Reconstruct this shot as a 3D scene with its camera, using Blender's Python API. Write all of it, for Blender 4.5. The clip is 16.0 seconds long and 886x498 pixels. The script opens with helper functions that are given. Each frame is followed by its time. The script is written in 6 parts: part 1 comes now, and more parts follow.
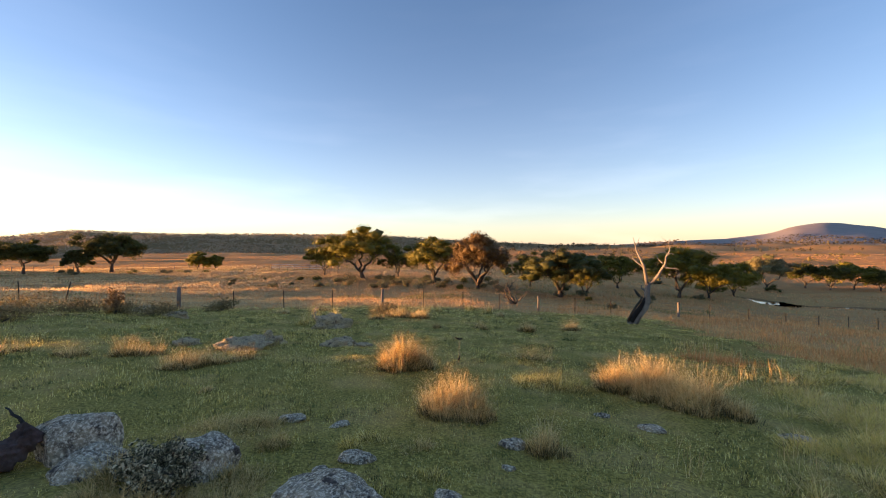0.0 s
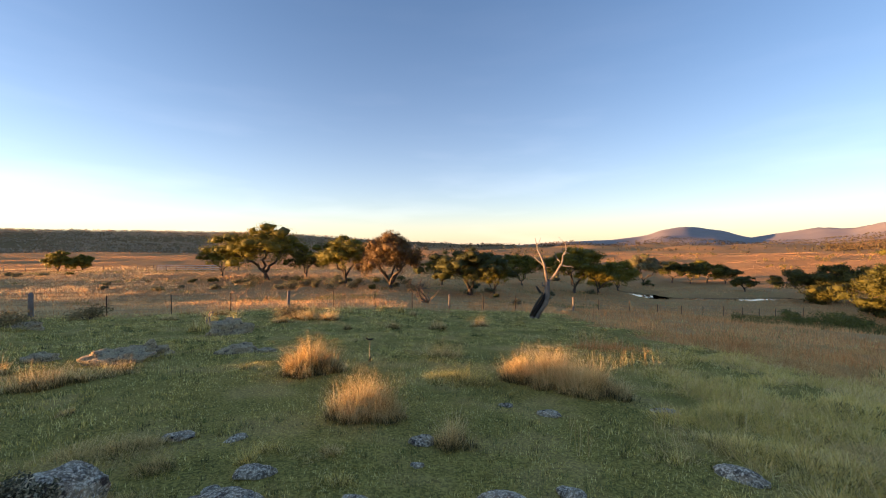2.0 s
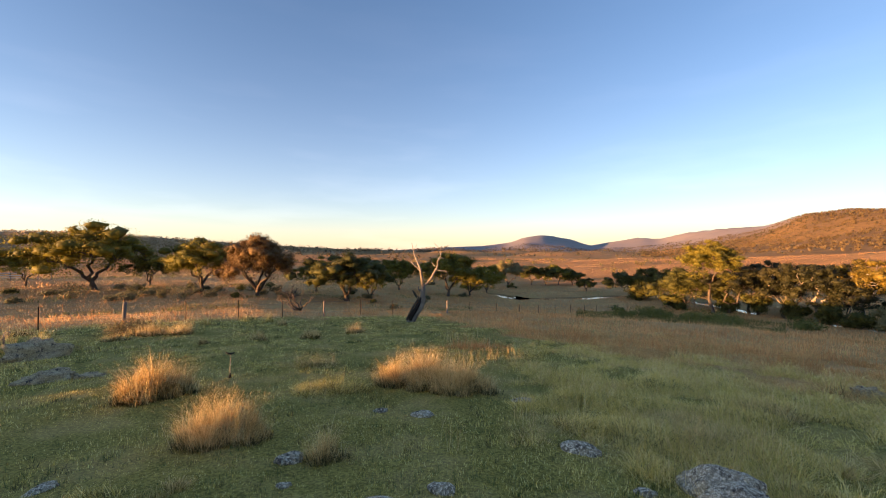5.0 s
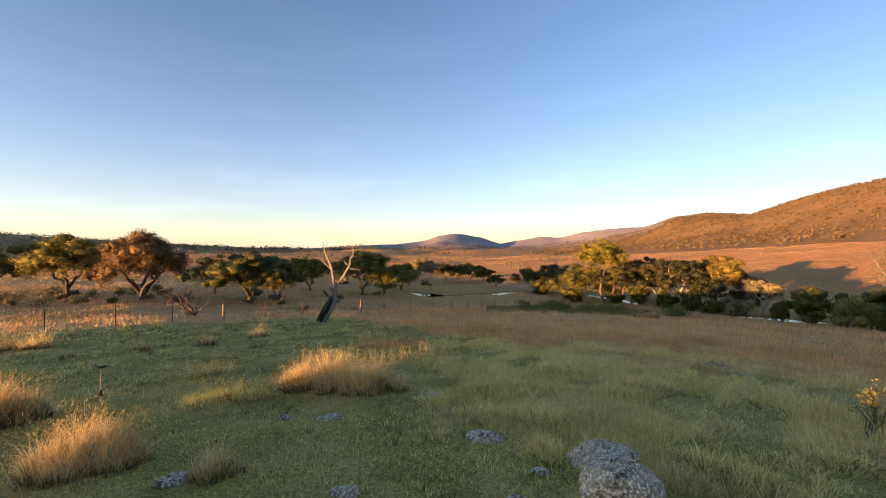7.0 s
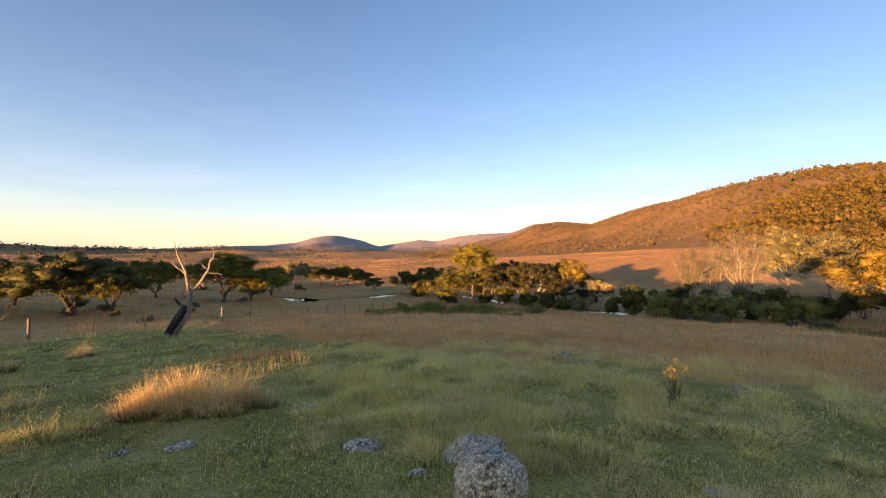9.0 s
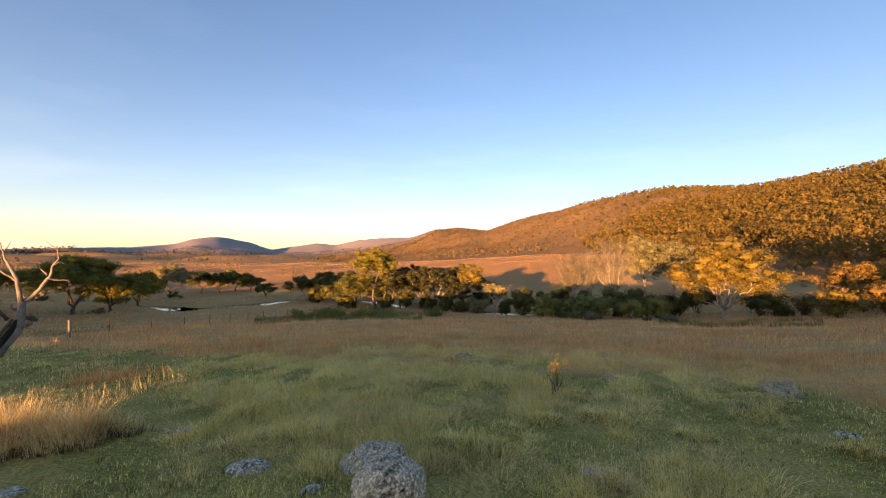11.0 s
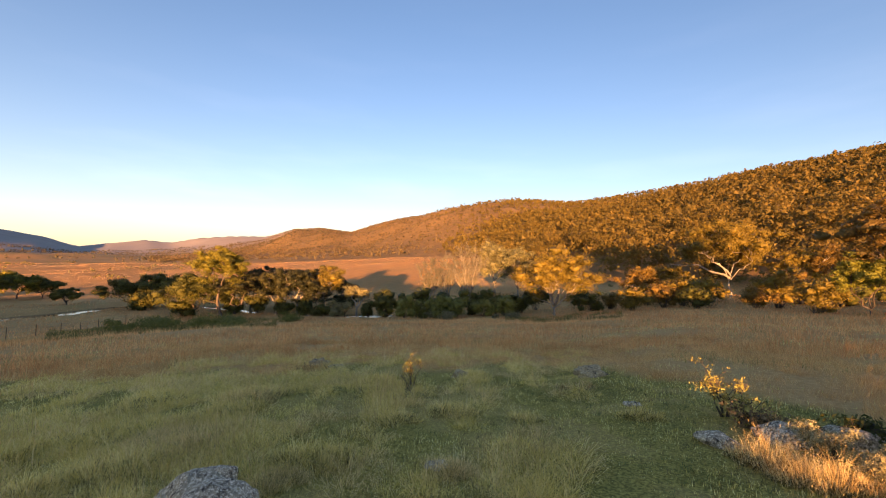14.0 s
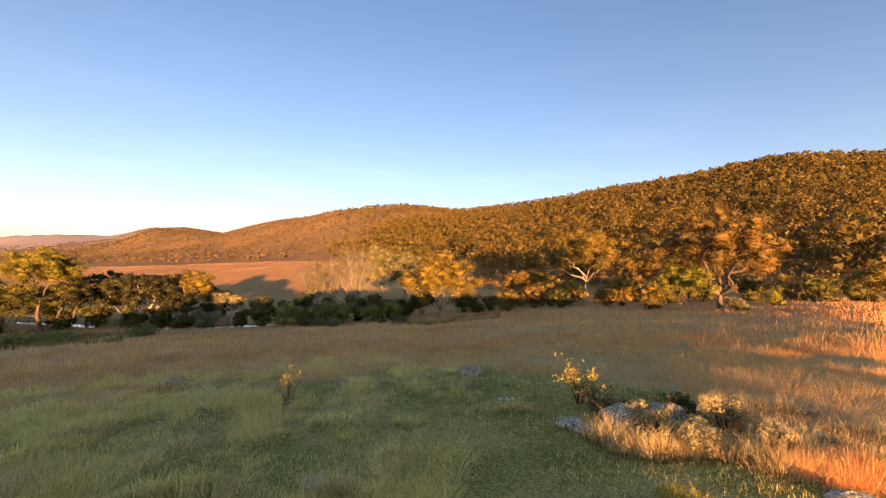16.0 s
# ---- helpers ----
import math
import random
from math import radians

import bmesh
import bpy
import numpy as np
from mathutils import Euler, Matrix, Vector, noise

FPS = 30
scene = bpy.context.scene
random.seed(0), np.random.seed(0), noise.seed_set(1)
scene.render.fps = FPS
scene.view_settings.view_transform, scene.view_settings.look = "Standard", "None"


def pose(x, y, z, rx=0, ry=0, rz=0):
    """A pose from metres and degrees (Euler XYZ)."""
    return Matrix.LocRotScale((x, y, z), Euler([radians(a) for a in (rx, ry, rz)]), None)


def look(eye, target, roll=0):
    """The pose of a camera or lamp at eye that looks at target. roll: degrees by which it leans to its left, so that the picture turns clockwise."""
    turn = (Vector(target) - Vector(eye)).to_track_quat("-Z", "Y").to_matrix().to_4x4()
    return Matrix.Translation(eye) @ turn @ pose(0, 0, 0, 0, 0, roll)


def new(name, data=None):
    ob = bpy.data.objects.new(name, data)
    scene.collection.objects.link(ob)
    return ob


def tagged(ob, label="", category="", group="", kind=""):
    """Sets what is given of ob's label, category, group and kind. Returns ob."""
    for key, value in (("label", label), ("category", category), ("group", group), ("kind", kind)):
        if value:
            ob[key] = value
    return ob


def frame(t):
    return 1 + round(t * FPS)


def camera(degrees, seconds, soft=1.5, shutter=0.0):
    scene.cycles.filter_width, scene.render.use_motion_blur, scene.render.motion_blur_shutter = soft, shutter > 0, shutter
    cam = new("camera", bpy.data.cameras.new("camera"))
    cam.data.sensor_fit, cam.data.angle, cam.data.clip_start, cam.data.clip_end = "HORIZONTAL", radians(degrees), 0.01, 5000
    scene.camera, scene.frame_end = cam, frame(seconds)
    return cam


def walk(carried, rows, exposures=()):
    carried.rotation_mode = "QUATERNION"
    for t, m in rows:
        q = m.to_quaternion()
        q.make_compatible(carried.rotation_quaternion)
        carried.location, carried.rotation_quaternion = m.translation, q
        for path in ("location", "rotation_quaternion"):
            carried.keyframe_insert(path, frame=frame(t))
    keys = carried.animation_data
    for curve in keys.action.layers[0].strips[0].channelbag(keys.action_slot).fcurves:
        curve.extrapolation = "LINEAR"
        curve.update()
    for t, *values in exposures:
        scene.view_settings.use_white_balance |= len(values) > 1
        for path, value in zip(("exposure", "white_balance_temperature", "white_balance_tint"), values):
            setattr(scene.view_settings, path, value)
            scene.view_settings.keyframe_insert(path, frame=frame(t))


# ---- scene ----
import itertools

# ---- the camera and its walk: a slow turn to the right on a grassy knoll ----
cam = camera(95.5, 16.0, soft=1.1, shutter=0.0)
EYE = 1.6
ROWS = [
    (0.0, 0.000, 0.000, 0.000, 0.00, 0.08, 0.30), (0.5, 0.004, -0.009, -0.002, -3.06, 0.14, 0.31),
    (1.0, 0.017, 0.008, -0.010, -6.10, 0.11, 0.24), (1.5, 0.025, 0.011, -0.011, -9.21, 0.03, 0.17),
    (2.0, 0.035, 0.015, -0.010, -12.34, -0.05, 0.17), (2.5, 0.042, 0.027, -0.012, -15.43, -0.09, 0.12),
    (3.0, 0.043, 0.033, -0.015, -18.42, 0.01, -0.01), (3.5, 0.052, 0.029, -0.015, -21.28, 0.24, -0.09),
    (4.0, 0.045, 0.015, -0.012, -24.16, 0.48, -0.21), (6.5, 0.118, -0.028, -0.018, -38.14, 0.47, 0.09),
    (7.0, 0.137, -0.038, -0.027, -41.62, 0.41, 0.03), (7.5, 0.136, -0.047, -0.024, -45.88, 0.37, -0.07),
    (8.0, 0.130, -0.030, -0.011, -50.51, 0.46, -0.05), (8.5, 0.116, -0.025, 0.005, -54.92, 0.61, -0.15),
    (9.0, 0.123, -0.024, 0.003, -58.78, 0.85, -0.37), (11.5, 0.148, -0.024, -0.002, -76.11, 1.65, -0.72),
    (12.0, 0.164, -0.063, 0.009, -79.43, 1.70, -0.92), (12.5, 0.176, -0.084, 0.006, -82.78, 1.83, -1.05),
    (13.0, 0.185, -0.107, 0.002, -85.86, 1.92, -1.14), (13.5, 0.191, -0.118, -0.003, -88.86, 2.04, -1.16),
    (14.0, 0.195, -0.136, -0.009, -91.99, 2.20, -1.16), (14.5, 0.197, -0.159, -0.008, -95.49, 2.40, -1.16),
    (15.0, 0.195, -0.157, -0.001, -99.47, 2.65, -1.11), (15.5, 0.188, -0.147, 0.004, -103.68, 2.90, -1.13),
    (16.0, 0.193, -0.168, 0.014, -107.84, 3.14, -1.12),
]
walk(cam, [(t, pose(x, y, EYE + z, 90 + pitch, roll, yaw)) for t, x, y, z, yaw, pitch, roll in ROWS],
     exposures=[(0.0, 2.0, 6700, 21), (4.0, 2.0, 6700, 21), (8.0, 2.02, 6880, 22), (16.0, 2.07, 7300, 25)])

# ---- light: a low sun past an added, unseen crest, and a clear sky ----
SUN_AZ, SUN_EL = -85.0, 2.2
world = bpy.data.worlds.new("sky")
scene.world = world
world.use_nodes = True
wn, wl = world.node_tree.nodes, world.node_tree.links
wn.clear()
sky = wn.new("ShaderNodeTexSky")
sky.sky_type, sky.sun_disc = "NISHITA", False
sky.sun_elevation, sky.sun_rotation = radians(SUN_EL), radians(SUN_AZ)
sky.altitude, sky.air_density, sky.dust_density, sky.ozone_density = 900, 1.0, 0.75, 2.6
background = wn.new("ShaderNodeBackground")
background.inputs[1].default_value = 0.15
wout = wn.new("ShaderNodeOutputWorld")
# pale morning haze that thickens evenly towards the horizon
ray_dir, parts_of = wn.new("ShaderNodeTexCoord"), wn.new("ShaderNodeSeparateXYZ")
wl.new(ray_dir.outputs["Generated"], parts_of.inputs[0])
fade = wn.new("ShaderNodeMath")
fade.operation = "MULTIPLY"
fade.inputs[1].default_value = -5.6
up_only = wn.new("ShaderNodeMath")
up_only.operation = "MAXIMUM"
up_only.inputs[1].default_value = 0.0
wl.new(parts_of.outputs[2], up_only.inputs[0])
wl.new(up_only.outputs[0], fade.inputs[0])
power = wn.new("ShaderNodeMath")
power.operation = "EXPONENT"
wl.new(fade.outputs[0], power.inputs[0])
haze = wn.new("ShaderNodeMix")
haze.data_type, haze.blend_type = "RGBA", "ADD"
haze.inputs[7].default_value = (0.87, 0.79, 0.80, 1)
wl.new(power.outputs[0], haze.inputs[0])
wl.new(sky.outputs[0], haze.inputs[6])
# thin drawn-out cirrus low in the sky
stretch, wisps, veil = wn.new("ShaderNodeMapping"), wn.new("ShaderNodeTexNoise"), wn.new("ShaderNodeMapRange")
stretch.inputs["Scale"].default_value = (1.6, 1.6, 9.0)
stretch.inputs["Rotation"].default_value = (0.12, 0.0, 0.0)
wisps.inputs["Scale"].default_value, wisps.inputs["Detail"].default_value = 1.7, 7.0
veil.inputs[1].default_value, veil.inputs[2].default_value, veil.inputs[4].default_value = 0.50, 0.75, 0.32
wl.new(ray_dir.outputs["Generated"], stretch.inputs[0])
wl.new(stretch.outputs[0], wisps.inputs["Vector"])
wl.new(wisps.outputs["Fac"], veil.inputs[0])
thin, cirrus = wn.new("ShaderNodeMath"), wn.new("ShaderNodeMix")
thin.operation = "MULTIPLY"
wl.new(veil.outputs[0], thin.inputs[0])
wl.new(power.outputs[0], thin.inputs[1])
cirrus.data_type, cirrus.blend_type = "RGBA", "ADD"
cirrus.inputs[7].default_value = (1.1, 1.0, 0.95, 1)
wl.new(thin.outputs[0], cirrus.inputs[0])
wl.new(haze.outputs[2], cirrus.inputs[6])
wl.new(cirrus.outputs[2], background.inputs[0])
wl.new(background.outputs[0], wout.inputs[0])

lamp = bpy.data.lights.new("sun", "SUN")
lamp.energy, lamp.angle, lamp.color = 5.0, radians(0.5), (1.0, 0.54, 0.20)
sun = new("sun", lamp)
sa, se = radians(SUN_AZ), radians(SUN_EL)
sun.matrix_world = look((0, 0, 0), (-math.sin(sa) * math.cos(se), -math.cos(sa) * math.cos(se), -math.sin(se)))

# ---- materials ----
def material(name, colours, scale=4.0, detail=6.0, rough=0.85, bump=0.0, bump_scale=40.0, island=0.0, coarse=0.6, through_light=0.0,
             metal=0.0, spec=0.3, by_object=0.0):
    """A surface whose colour wanders between several base colours at two scales, with a random shift for each piece."""
    m = bpy.data.materials.new(name)
    m.use_nodes = True
    n, l = m.node_tree.nodes, m.node_tree.links
    n.clear()
    out, bsdf = n.new("ShaderNodeOutputMaterial"), n.new("ShaderNodeBsdfPrincipled")
    geo = n.new("ShaderNodeNewGeometry")
    fine, big = n.new("ShaderNodeTexNoise"), n.new("ShaderNodeTexNoise")
    fine.inputs["Scale"].default_value, fine.inputs["Detail"].default_value = scale, detail
    big.inputs["Scale"].default_value, big.inputs["Detail"].default_value = scale * 0.13, 3.0
    l.new(geo.outputs["Position"], fine.inputs["Vector"])
    l.new(geo.outputs["Position"], big.inputs["Vector"])
    mixf = n.new("ShaderNodeMix")
    mixf.inputs[0].default_value = 1 - coarse
    l.new(big.outputs["Fac"], mixf.inputs[2])
    l.new(fine.outputs["Fac"], mixf.inputs[3])
    value = mixf.outputs[0]
    for amount, source in ((island, geo.outputs["Random Per Island"]), (by_object, None)):
        if not amount:
            continue
        if source is None:
            source = n.new("ShaderNodeObjectInfo").outputs["Random"]
        mm = n.new("ShaderNodeMath")
        mm.operation = "MULTIPLY_ADD"
        l.new(source, mm.inputs[0])
        mm.inputs[1].default_value = amount
        ad = n.new("ShaderNodeMath")
        ad.operation = "SUBTRACT"
        l.new(value, ad.inputs[0])
        ad.inputs[1].default_value = amount / 2
        l.new(ad.outputs[0], mm.inputs[2])
        value = mm.outputs[0]
    ramp = n.new("ShaderNodeValToRGB")
    e = ramp.color_ramp.elements
    k = len(colours)
    for i, c in enumerate(colours):
        at = 0.3 + 0.4 * i / max(1, k - 1)
        el = e[i] if i < 2 else e.new(at)
        el.position, el.color = at, (*c, 1)
    l.new(value, ramp.inputs[0])
    l.new(ramp.outputs[0], bsdf.inputs["Base Color"])
    bsdf.inputs["Roughness"].default_value, bsdf.inputs["Metallic"].default_value = rough, metal
    bsdf.inputs["Specular IOR Level"].default_value = spec
    if bump:
        bn, bt = n.new("ShaderNodeBump"), n.new("ShaderNodeTexNoise")
        bt.inputs["Scale"].default_value, bt.inputs["Detail"].default_value = bump_scale, 8.0
        l.new(geo.outputs["Position"], bt.inputs["Vector"])
        bn.inputs["Strength"].default_value, bn.inputs["Distance"].default_value = bump, 0.05
        l.new(bt.outputs["Fac"], bn.inputs["Height"])
        l.new(bn.outputs[0], bsdf.inputs["Normal"])
    if through_light:
        tr, mx = n.new("ShaderNodeBsdfTranslucent"), n.new("ShaderNodeMixShader")
        l.new(ramp.outputs[0], tr.inputs[0])
        mx.inputs[0].default_value = through_light
        l.new(bsdf.outputs[0], mx.inputs[1])
        l.new(tr.outputs[0], mx.inputs[2])
        l.new(mx.outputs[0], out.inputs[0])
    else:
        l.new(bsdf.outputs[0], out.inputs[0])
    return m


def ground_material():
    """Turf, dry grass, grazed field and bush floor, mixed by the land's own cover map; far hills have haze painted in.
    """
    m = bpy.data.materials.new("ground")
    m.use_nodes = True
    n, l = m.node_tree.nodes, m.node_tree.links
    n.clear()
    out, bsdf = n.new("ShaderNodeOutputMaterial"), n.new("ShaderNodeBsdfPrincipled")
    geo, cover = n.new("ShaderNodeNewGeometry"), n.new("ShaderNodeAttribute")
    cover.attribute_name = "cover"
    split = n.new("ShaderNodeSeparateColor")
    l.new(cover.outputs["Color"], split.inputs[0])

    def noise_ramp(scale, stops, detail=8.0, stretch=None):
        t, r = n.new("ShaderNodeTexNoise"), n.new("ShaderNodeValToRGB")
        t.inputs["Scale"].default_value, t.inputs["Detail"].default_value = scale, detail
        if stretch:
            mp = n.new("ShaderNodeMapping")
            mp.inputs["Scale"].default_value = stretch
            l.new(geo.outputs["Position"], mp.inputs[0])
            l.new(mp.outputs[0], t.inputs["Vector"])
        else:
            l.new(geo.outputs["Position"], t.inputs["Vector"])
        l.new(t.outputs["Fac"], r.inputs[0])
        for i, (p, c) in enumerate(stops):
            el = r.color_ramp.elements[i] if i < 2 else r.color_ramp.elements.new(p)
            el.position, el.color = p, (*c, 1)
        return r.outputs[0]

    def blend(fac, a, b, kind="MIX"):
        x = n.new("ShaderNodeMix")
        x.data_type, x.blend_type = "RGBA", kind
        if isinstance(fac, float):
            x.inputs[0].default_value = fac
        else:
            l.new(fac, x.inputs[0])
        l.new(a, x.inputs[6])
        l.new(b, x.inputs[7])
        return x.outputs[2]

    turf = blend(0.5, noise_ramp(0.8, TURF_A), noise_ramp(34.0, TURF_B))
    dry = blend(0.5, noise_ramp(0.25, DRY_A), noise_ramp(9.0, DRY_B))
    field = blend(0.45, noise_ramp(0.022, FIELD_A, 6.0), noise_ramp(0.4, FIELD_B, 6.0))
    bush = blend(0.5, noise_ramp(0.012, BUSH_A, 5.0), noise_ramp(0.12, BUSH_B, 8.0))
    col = blend(split.outputs[0], turf, dry)
    col = blend(split.outputs[1], col, field)
    col = blend(split.outputs[2], col, bush)
    # distance haze painted as a paler ground colour on the far hills
    far = blend(0.5, noise_ramp(0.002, FAR_HAZE_A, 4.0), noise_ramp(0.012, FAR_HAZE_B, 6.0))
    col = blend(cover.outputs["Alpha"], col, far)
    l.new(col, bsdf.inputs["Base Color"])
    bsdf.inputs["Roughness"].default_value, bsdf.inputs["Specular IOR Level"].default_value = 0.95, 0.1
    bt, bn = n.new("ShaderNodeTexNoise"), n.new("ShaderNodeBump")
    bt.inputs["Scale"].default_value, bt.inputs["Detail"].default_value = 22.0, 8.0
    l.new(geo.outputs["Position"], bt.inputs["Vector"])
    l.new(bt.outputs["Fac"], bn.inputs["Height"])
    bn.inputs["Strength"].default_value, bn.inputs["Distance"].default_value = 0.7, 0.06
    l.new(bn.outputs[0], bsdf.inputs["Normal"])
    l.new(bsdf.outputs[0], out.inputs[0])
    return m


FAR_HAZE_A = ((0.3, (0.31, 0.26, 0.24)), (0.7, (0.35, 0.295, 0.27)))
FAR_HAZE_B = ((0.3, (0.29, 0.245, 0.23)), (0.7, (0.37, 0.315, 0.285)))
TURF_A = ((0.36, (0.20, 0.175, 0.04)), (0.5, (0.35, 0.275, 0.068)), (0.60, (0.54, 0.375, 0.135)))
TURF_B = ((0.38, (0.08, 0.07, 0.018)), (0.62, (0.60, 0.47, 0.115)))
DRY_A = ((0.3, (0.50, 0.26, 0.095)), (0.5, (0.62, 0.36, 0.14)), (0.7, (0.52, 0.38, 0.13)))
DRY_B = ((0.3, (0.38, 0.20, 0.075)), (0.7, (0.72, 0.45, 0.19)))
FIELD_A = ((0.32, (0.17, 0.145, 0.06)), (0.45, (0.40, 0.22, 0.082)), (0.58, (0.50, 0.235, 0.08)), (0.7, (0.53, 0.31, 0.13)))
FIELD_B = ((0.3, (0.38, 0.21, 0.08)), (0.7, (0.56, 0.32, 0.13)))
BUSH_A = ((0.3, (0.215, 0.135, 0.056)), (0.7, (0.335, 0.195, 0.075)))
BUSH_B = ((0.3, (0.14, 0.093, 0.042)), (0.7, (0.37, 0.215, 0.084)))
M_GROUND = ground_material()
M_WATER = material("water", [(0.02, 0.025, 0.03), (0.03, 0.035, 0.04)], 2.0, rough=0.04, bump=0.03, bump_scale=6.0, spec=0.8)
M_TURF = material("turf_blade", [(0.27, 0.215, 0.046), (0.76, 0.59, 0.145), (0.98, 0.86, 0.36)], 9.0, coarse=0.35, island=0.5, through_light=0.35, rough=0.7)
M_STRAW = material("straw_grass", [(0.46, 0.29, 0.10), (0.76, 0.54, 0.22), (0.95, 0.78, 0.40)], 3.0, island=0.5, through_light=0.3, rough=0.6)
M_PALE = material("pale_grass", [(0.64, 0.50, 0.13), (0.90, 0.71, 0.22), (0.97, 0.84, 0.38)], 2.0, island=0.6, through_light=0.5, rough=0.6)
M_BROWN = material("brown_grass", [(0.51, 0.216, 0.078), (0.83, 0.405, 0.148), (0.96, 0.62, 0.27)], 0.9, coarse=0.45, island=0.3, through_light=0.4, rough=0.7)
M_LEAF = material("gum_leaf", [(0.085, 0.088, 0.013), (0.20, 0.175, 0.024), (0.33, 0.26, 0.038)], 0.9, island=0.22, through_light=0.4, rough=0.55)
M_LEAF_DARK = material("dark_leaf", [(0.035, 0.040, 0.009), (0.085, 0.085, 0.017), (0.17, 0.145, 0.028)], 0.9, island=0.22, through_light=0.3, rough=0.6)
M_LEAF_GOLD = material("golden_leaf", [(0.10, 0.074, 0.012), (0.20, 0.142, 0.021), (0.32, 0.215, 0.036)], 0.9, island=0.22, through_light=0.3, rough=0.55)
M_LEAF_RED = material("russet_leaf", [(0.075, 0.050, 0.019), (0.155, 0.093, 0.034), (0.24, 0.145, 0.052)], 0.9, island=0.22, through_light=0.2, rough=0.6)
M_LEAF_GREY = material("grey_green_leaf", [(0.13, 0.12, 0.05), (0.20, 0.18, 0.08), (0.29, 0.24, 0.11)], 0.9, island=0.22, through_light=0.25, rough=0.6)
M_FOREST = material("forest_leaf", [(0.095, 0.070, 0.017), (0.158, 0.111, 0.025), (0.235, 0.150, 0.034)], 0.16, coarse=0.3, island=0.10, through_light=0.4, rough=0.65)
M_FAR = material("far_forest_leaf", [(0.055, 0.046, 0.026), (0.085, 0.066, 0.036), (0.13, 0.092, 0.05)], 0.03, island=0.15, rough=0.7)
M_BARK = material("gum_bark", [(0.045, 0.032, 0.024), (0.095, 0.07, 0.052), (0.17, 0.13, 0.10)], 5.0, bump=0.5, bump_scale=14.0)
M_PALE_BARK = material("pale_bark", [(0.22, 0.17, 0.13), (0.38, 0.32, 0.26), (0.52, 0.46, 0.38)], 3.0, bump=0.3, bump_scale=12.0)
M_WHITE_BARK = material("white_bark", [(0.15, 0.115, 0.085), (0.29, 0.24, 0.19), (0.46, 0.40, 0.33)], 2.5, bump=0.3, bump_scale=12.0)
M_DEAD = material("weathered_wood", [(0.11, 0.09, 0.075), (0.24, 0.20, 0.168), (0.39, 0.335, 0.28)], 6.0, bump=0.5, bump_scale=30.0)
M_CHAR = material("charred_hollow", [(0.012, 0.010, 0.010), (0.03, 0.024, 0.02)], 8.0, bump=0.6, bump_scale=40.0)


def rock_material(name, base, pale, white):
    """Grey-brown granite under blotches of pale and rusty lichen."""
    m = material(name, base, 7.0, bump=1.0, bump_scale=18.0, coarse=0.3)
    n, l = m.node_tree.nodes, m.node_tree.links
    bsdf = next(x for x in n if x.type == "BSDF_PRINCIPLED")
    geo = next(x for x in n if x.type == "NEW_GEOMETRY")
    last = bsdf.inputs["Base Color"].links[0].from_socket
    for scale, lo, hi, colour in ((11.0, 0.42, 0.58, pale), (46.0, 0.48, 0.60, white), (9.0, 0.55, 0.62, (0.07, 0.05, 0.04)), (21.0, 0.62, 0.68, (0.33, 0.27, 0.12))):
        t, r, x = n.new("ShaderNodeTexNoise"), n.new("ShaderNodeValToRGB"), n.new("ShaderNodeMix")
        t.inputs["Scale"].default_value, t.inputs["Detail"].default_value, t.inputs["Roughness"].default_value = scale, 9.0, 0.72
        r.color_ramp.elements[0].position, r.color_ramp.elements[1].position = lo, hi
        x.data_type = "RGBA"
        l.new(geo.outputs["Position"], t.inputs["Vector"])
        l.new(t.outputs["Fac"], r.inputs[0])
        l.new(r.outputs[0], x.inputs[0])
        l.new(last, x.inputs[6])
        x.inputs[7].default_value = (*colour, 1)
        last = x.outputs[2]
    l.new(last, bsdf.inputs["Base Color"])
    return m


M_ROCK = rock_material("lichen_granite", [(0.065, 0.046, 0.032), (0.15, 0.113, 0.078), (0.29, 0.23, 0.16)], (0.42, 0.345, 0.23), (0.84, 0.75, 0.57))
M_ROCK_DARK = rock_material("mossy_granite", [(0.11, 0.074, 0.042), (0.25, 0.178, 0.10), (0.43, 0.315, 0.18)], (0.46, 0.35, 0.19), (0.66, 0.54, 0.33))
M_POST = material("grey_post_wood", [(0.10, 0.085, 0.072), (0.18, 0.155, 0.135), (0.26, 0.23, 0.20)], 12.0, bump=0.4, bump_scale=50.0)
M_STEEL = material("rusted_picket", [(0.035, 0.024, 0.018), (0.085, 0.05, 0.03)], 20.0, rough=0.7, metal=0.4)
M_WIRE = material("fence_wire", [(0.16, 0.15, 0.14), (0.24, 0.22, 0.20)], 9.0, rough=0.5, metal=0.7)

# ---- building helpers ----
RNG = np.random.default_rng(7)


def mesh_of(name, verts, tris, mat, smooth=False):
    """One mesh from arrays of vertices and triangles."""
    verts, tris = np.asarray(verts, np.float32), np.asarray(tris, np.int32)
    me = bpy.data.meshes.new(name)
    me.vertices.add(len(verts))
    me.vertices.foreach_set("co", verts.ravel())
    me.loops.add(tris.size)
    me.loops.foreach_set("vertex_index", tris.ravel())
    me.polygons.add(len(tris))
    k = tris.shape[1]
    me.polygons.foreach_set("loop_start", np.arange(0, tris.size, k, dtype=np.int32))
    me.polygons.foreach_set("use_smooth", np.full(len(tris), smooth))
    me.materials.append(mat)
    me.update(calc_edges=True)
    return me


def place_part(name, me, parent, label=""):
    ob = new(name, me)
    ob.parent = parent
    return tagged(ob, label) if label else ob


def thing(name, at, label, category, group="", kind=""):
    ob = new(name)
    ob.location = at
    return tagged(ob, label, category, group, kind)


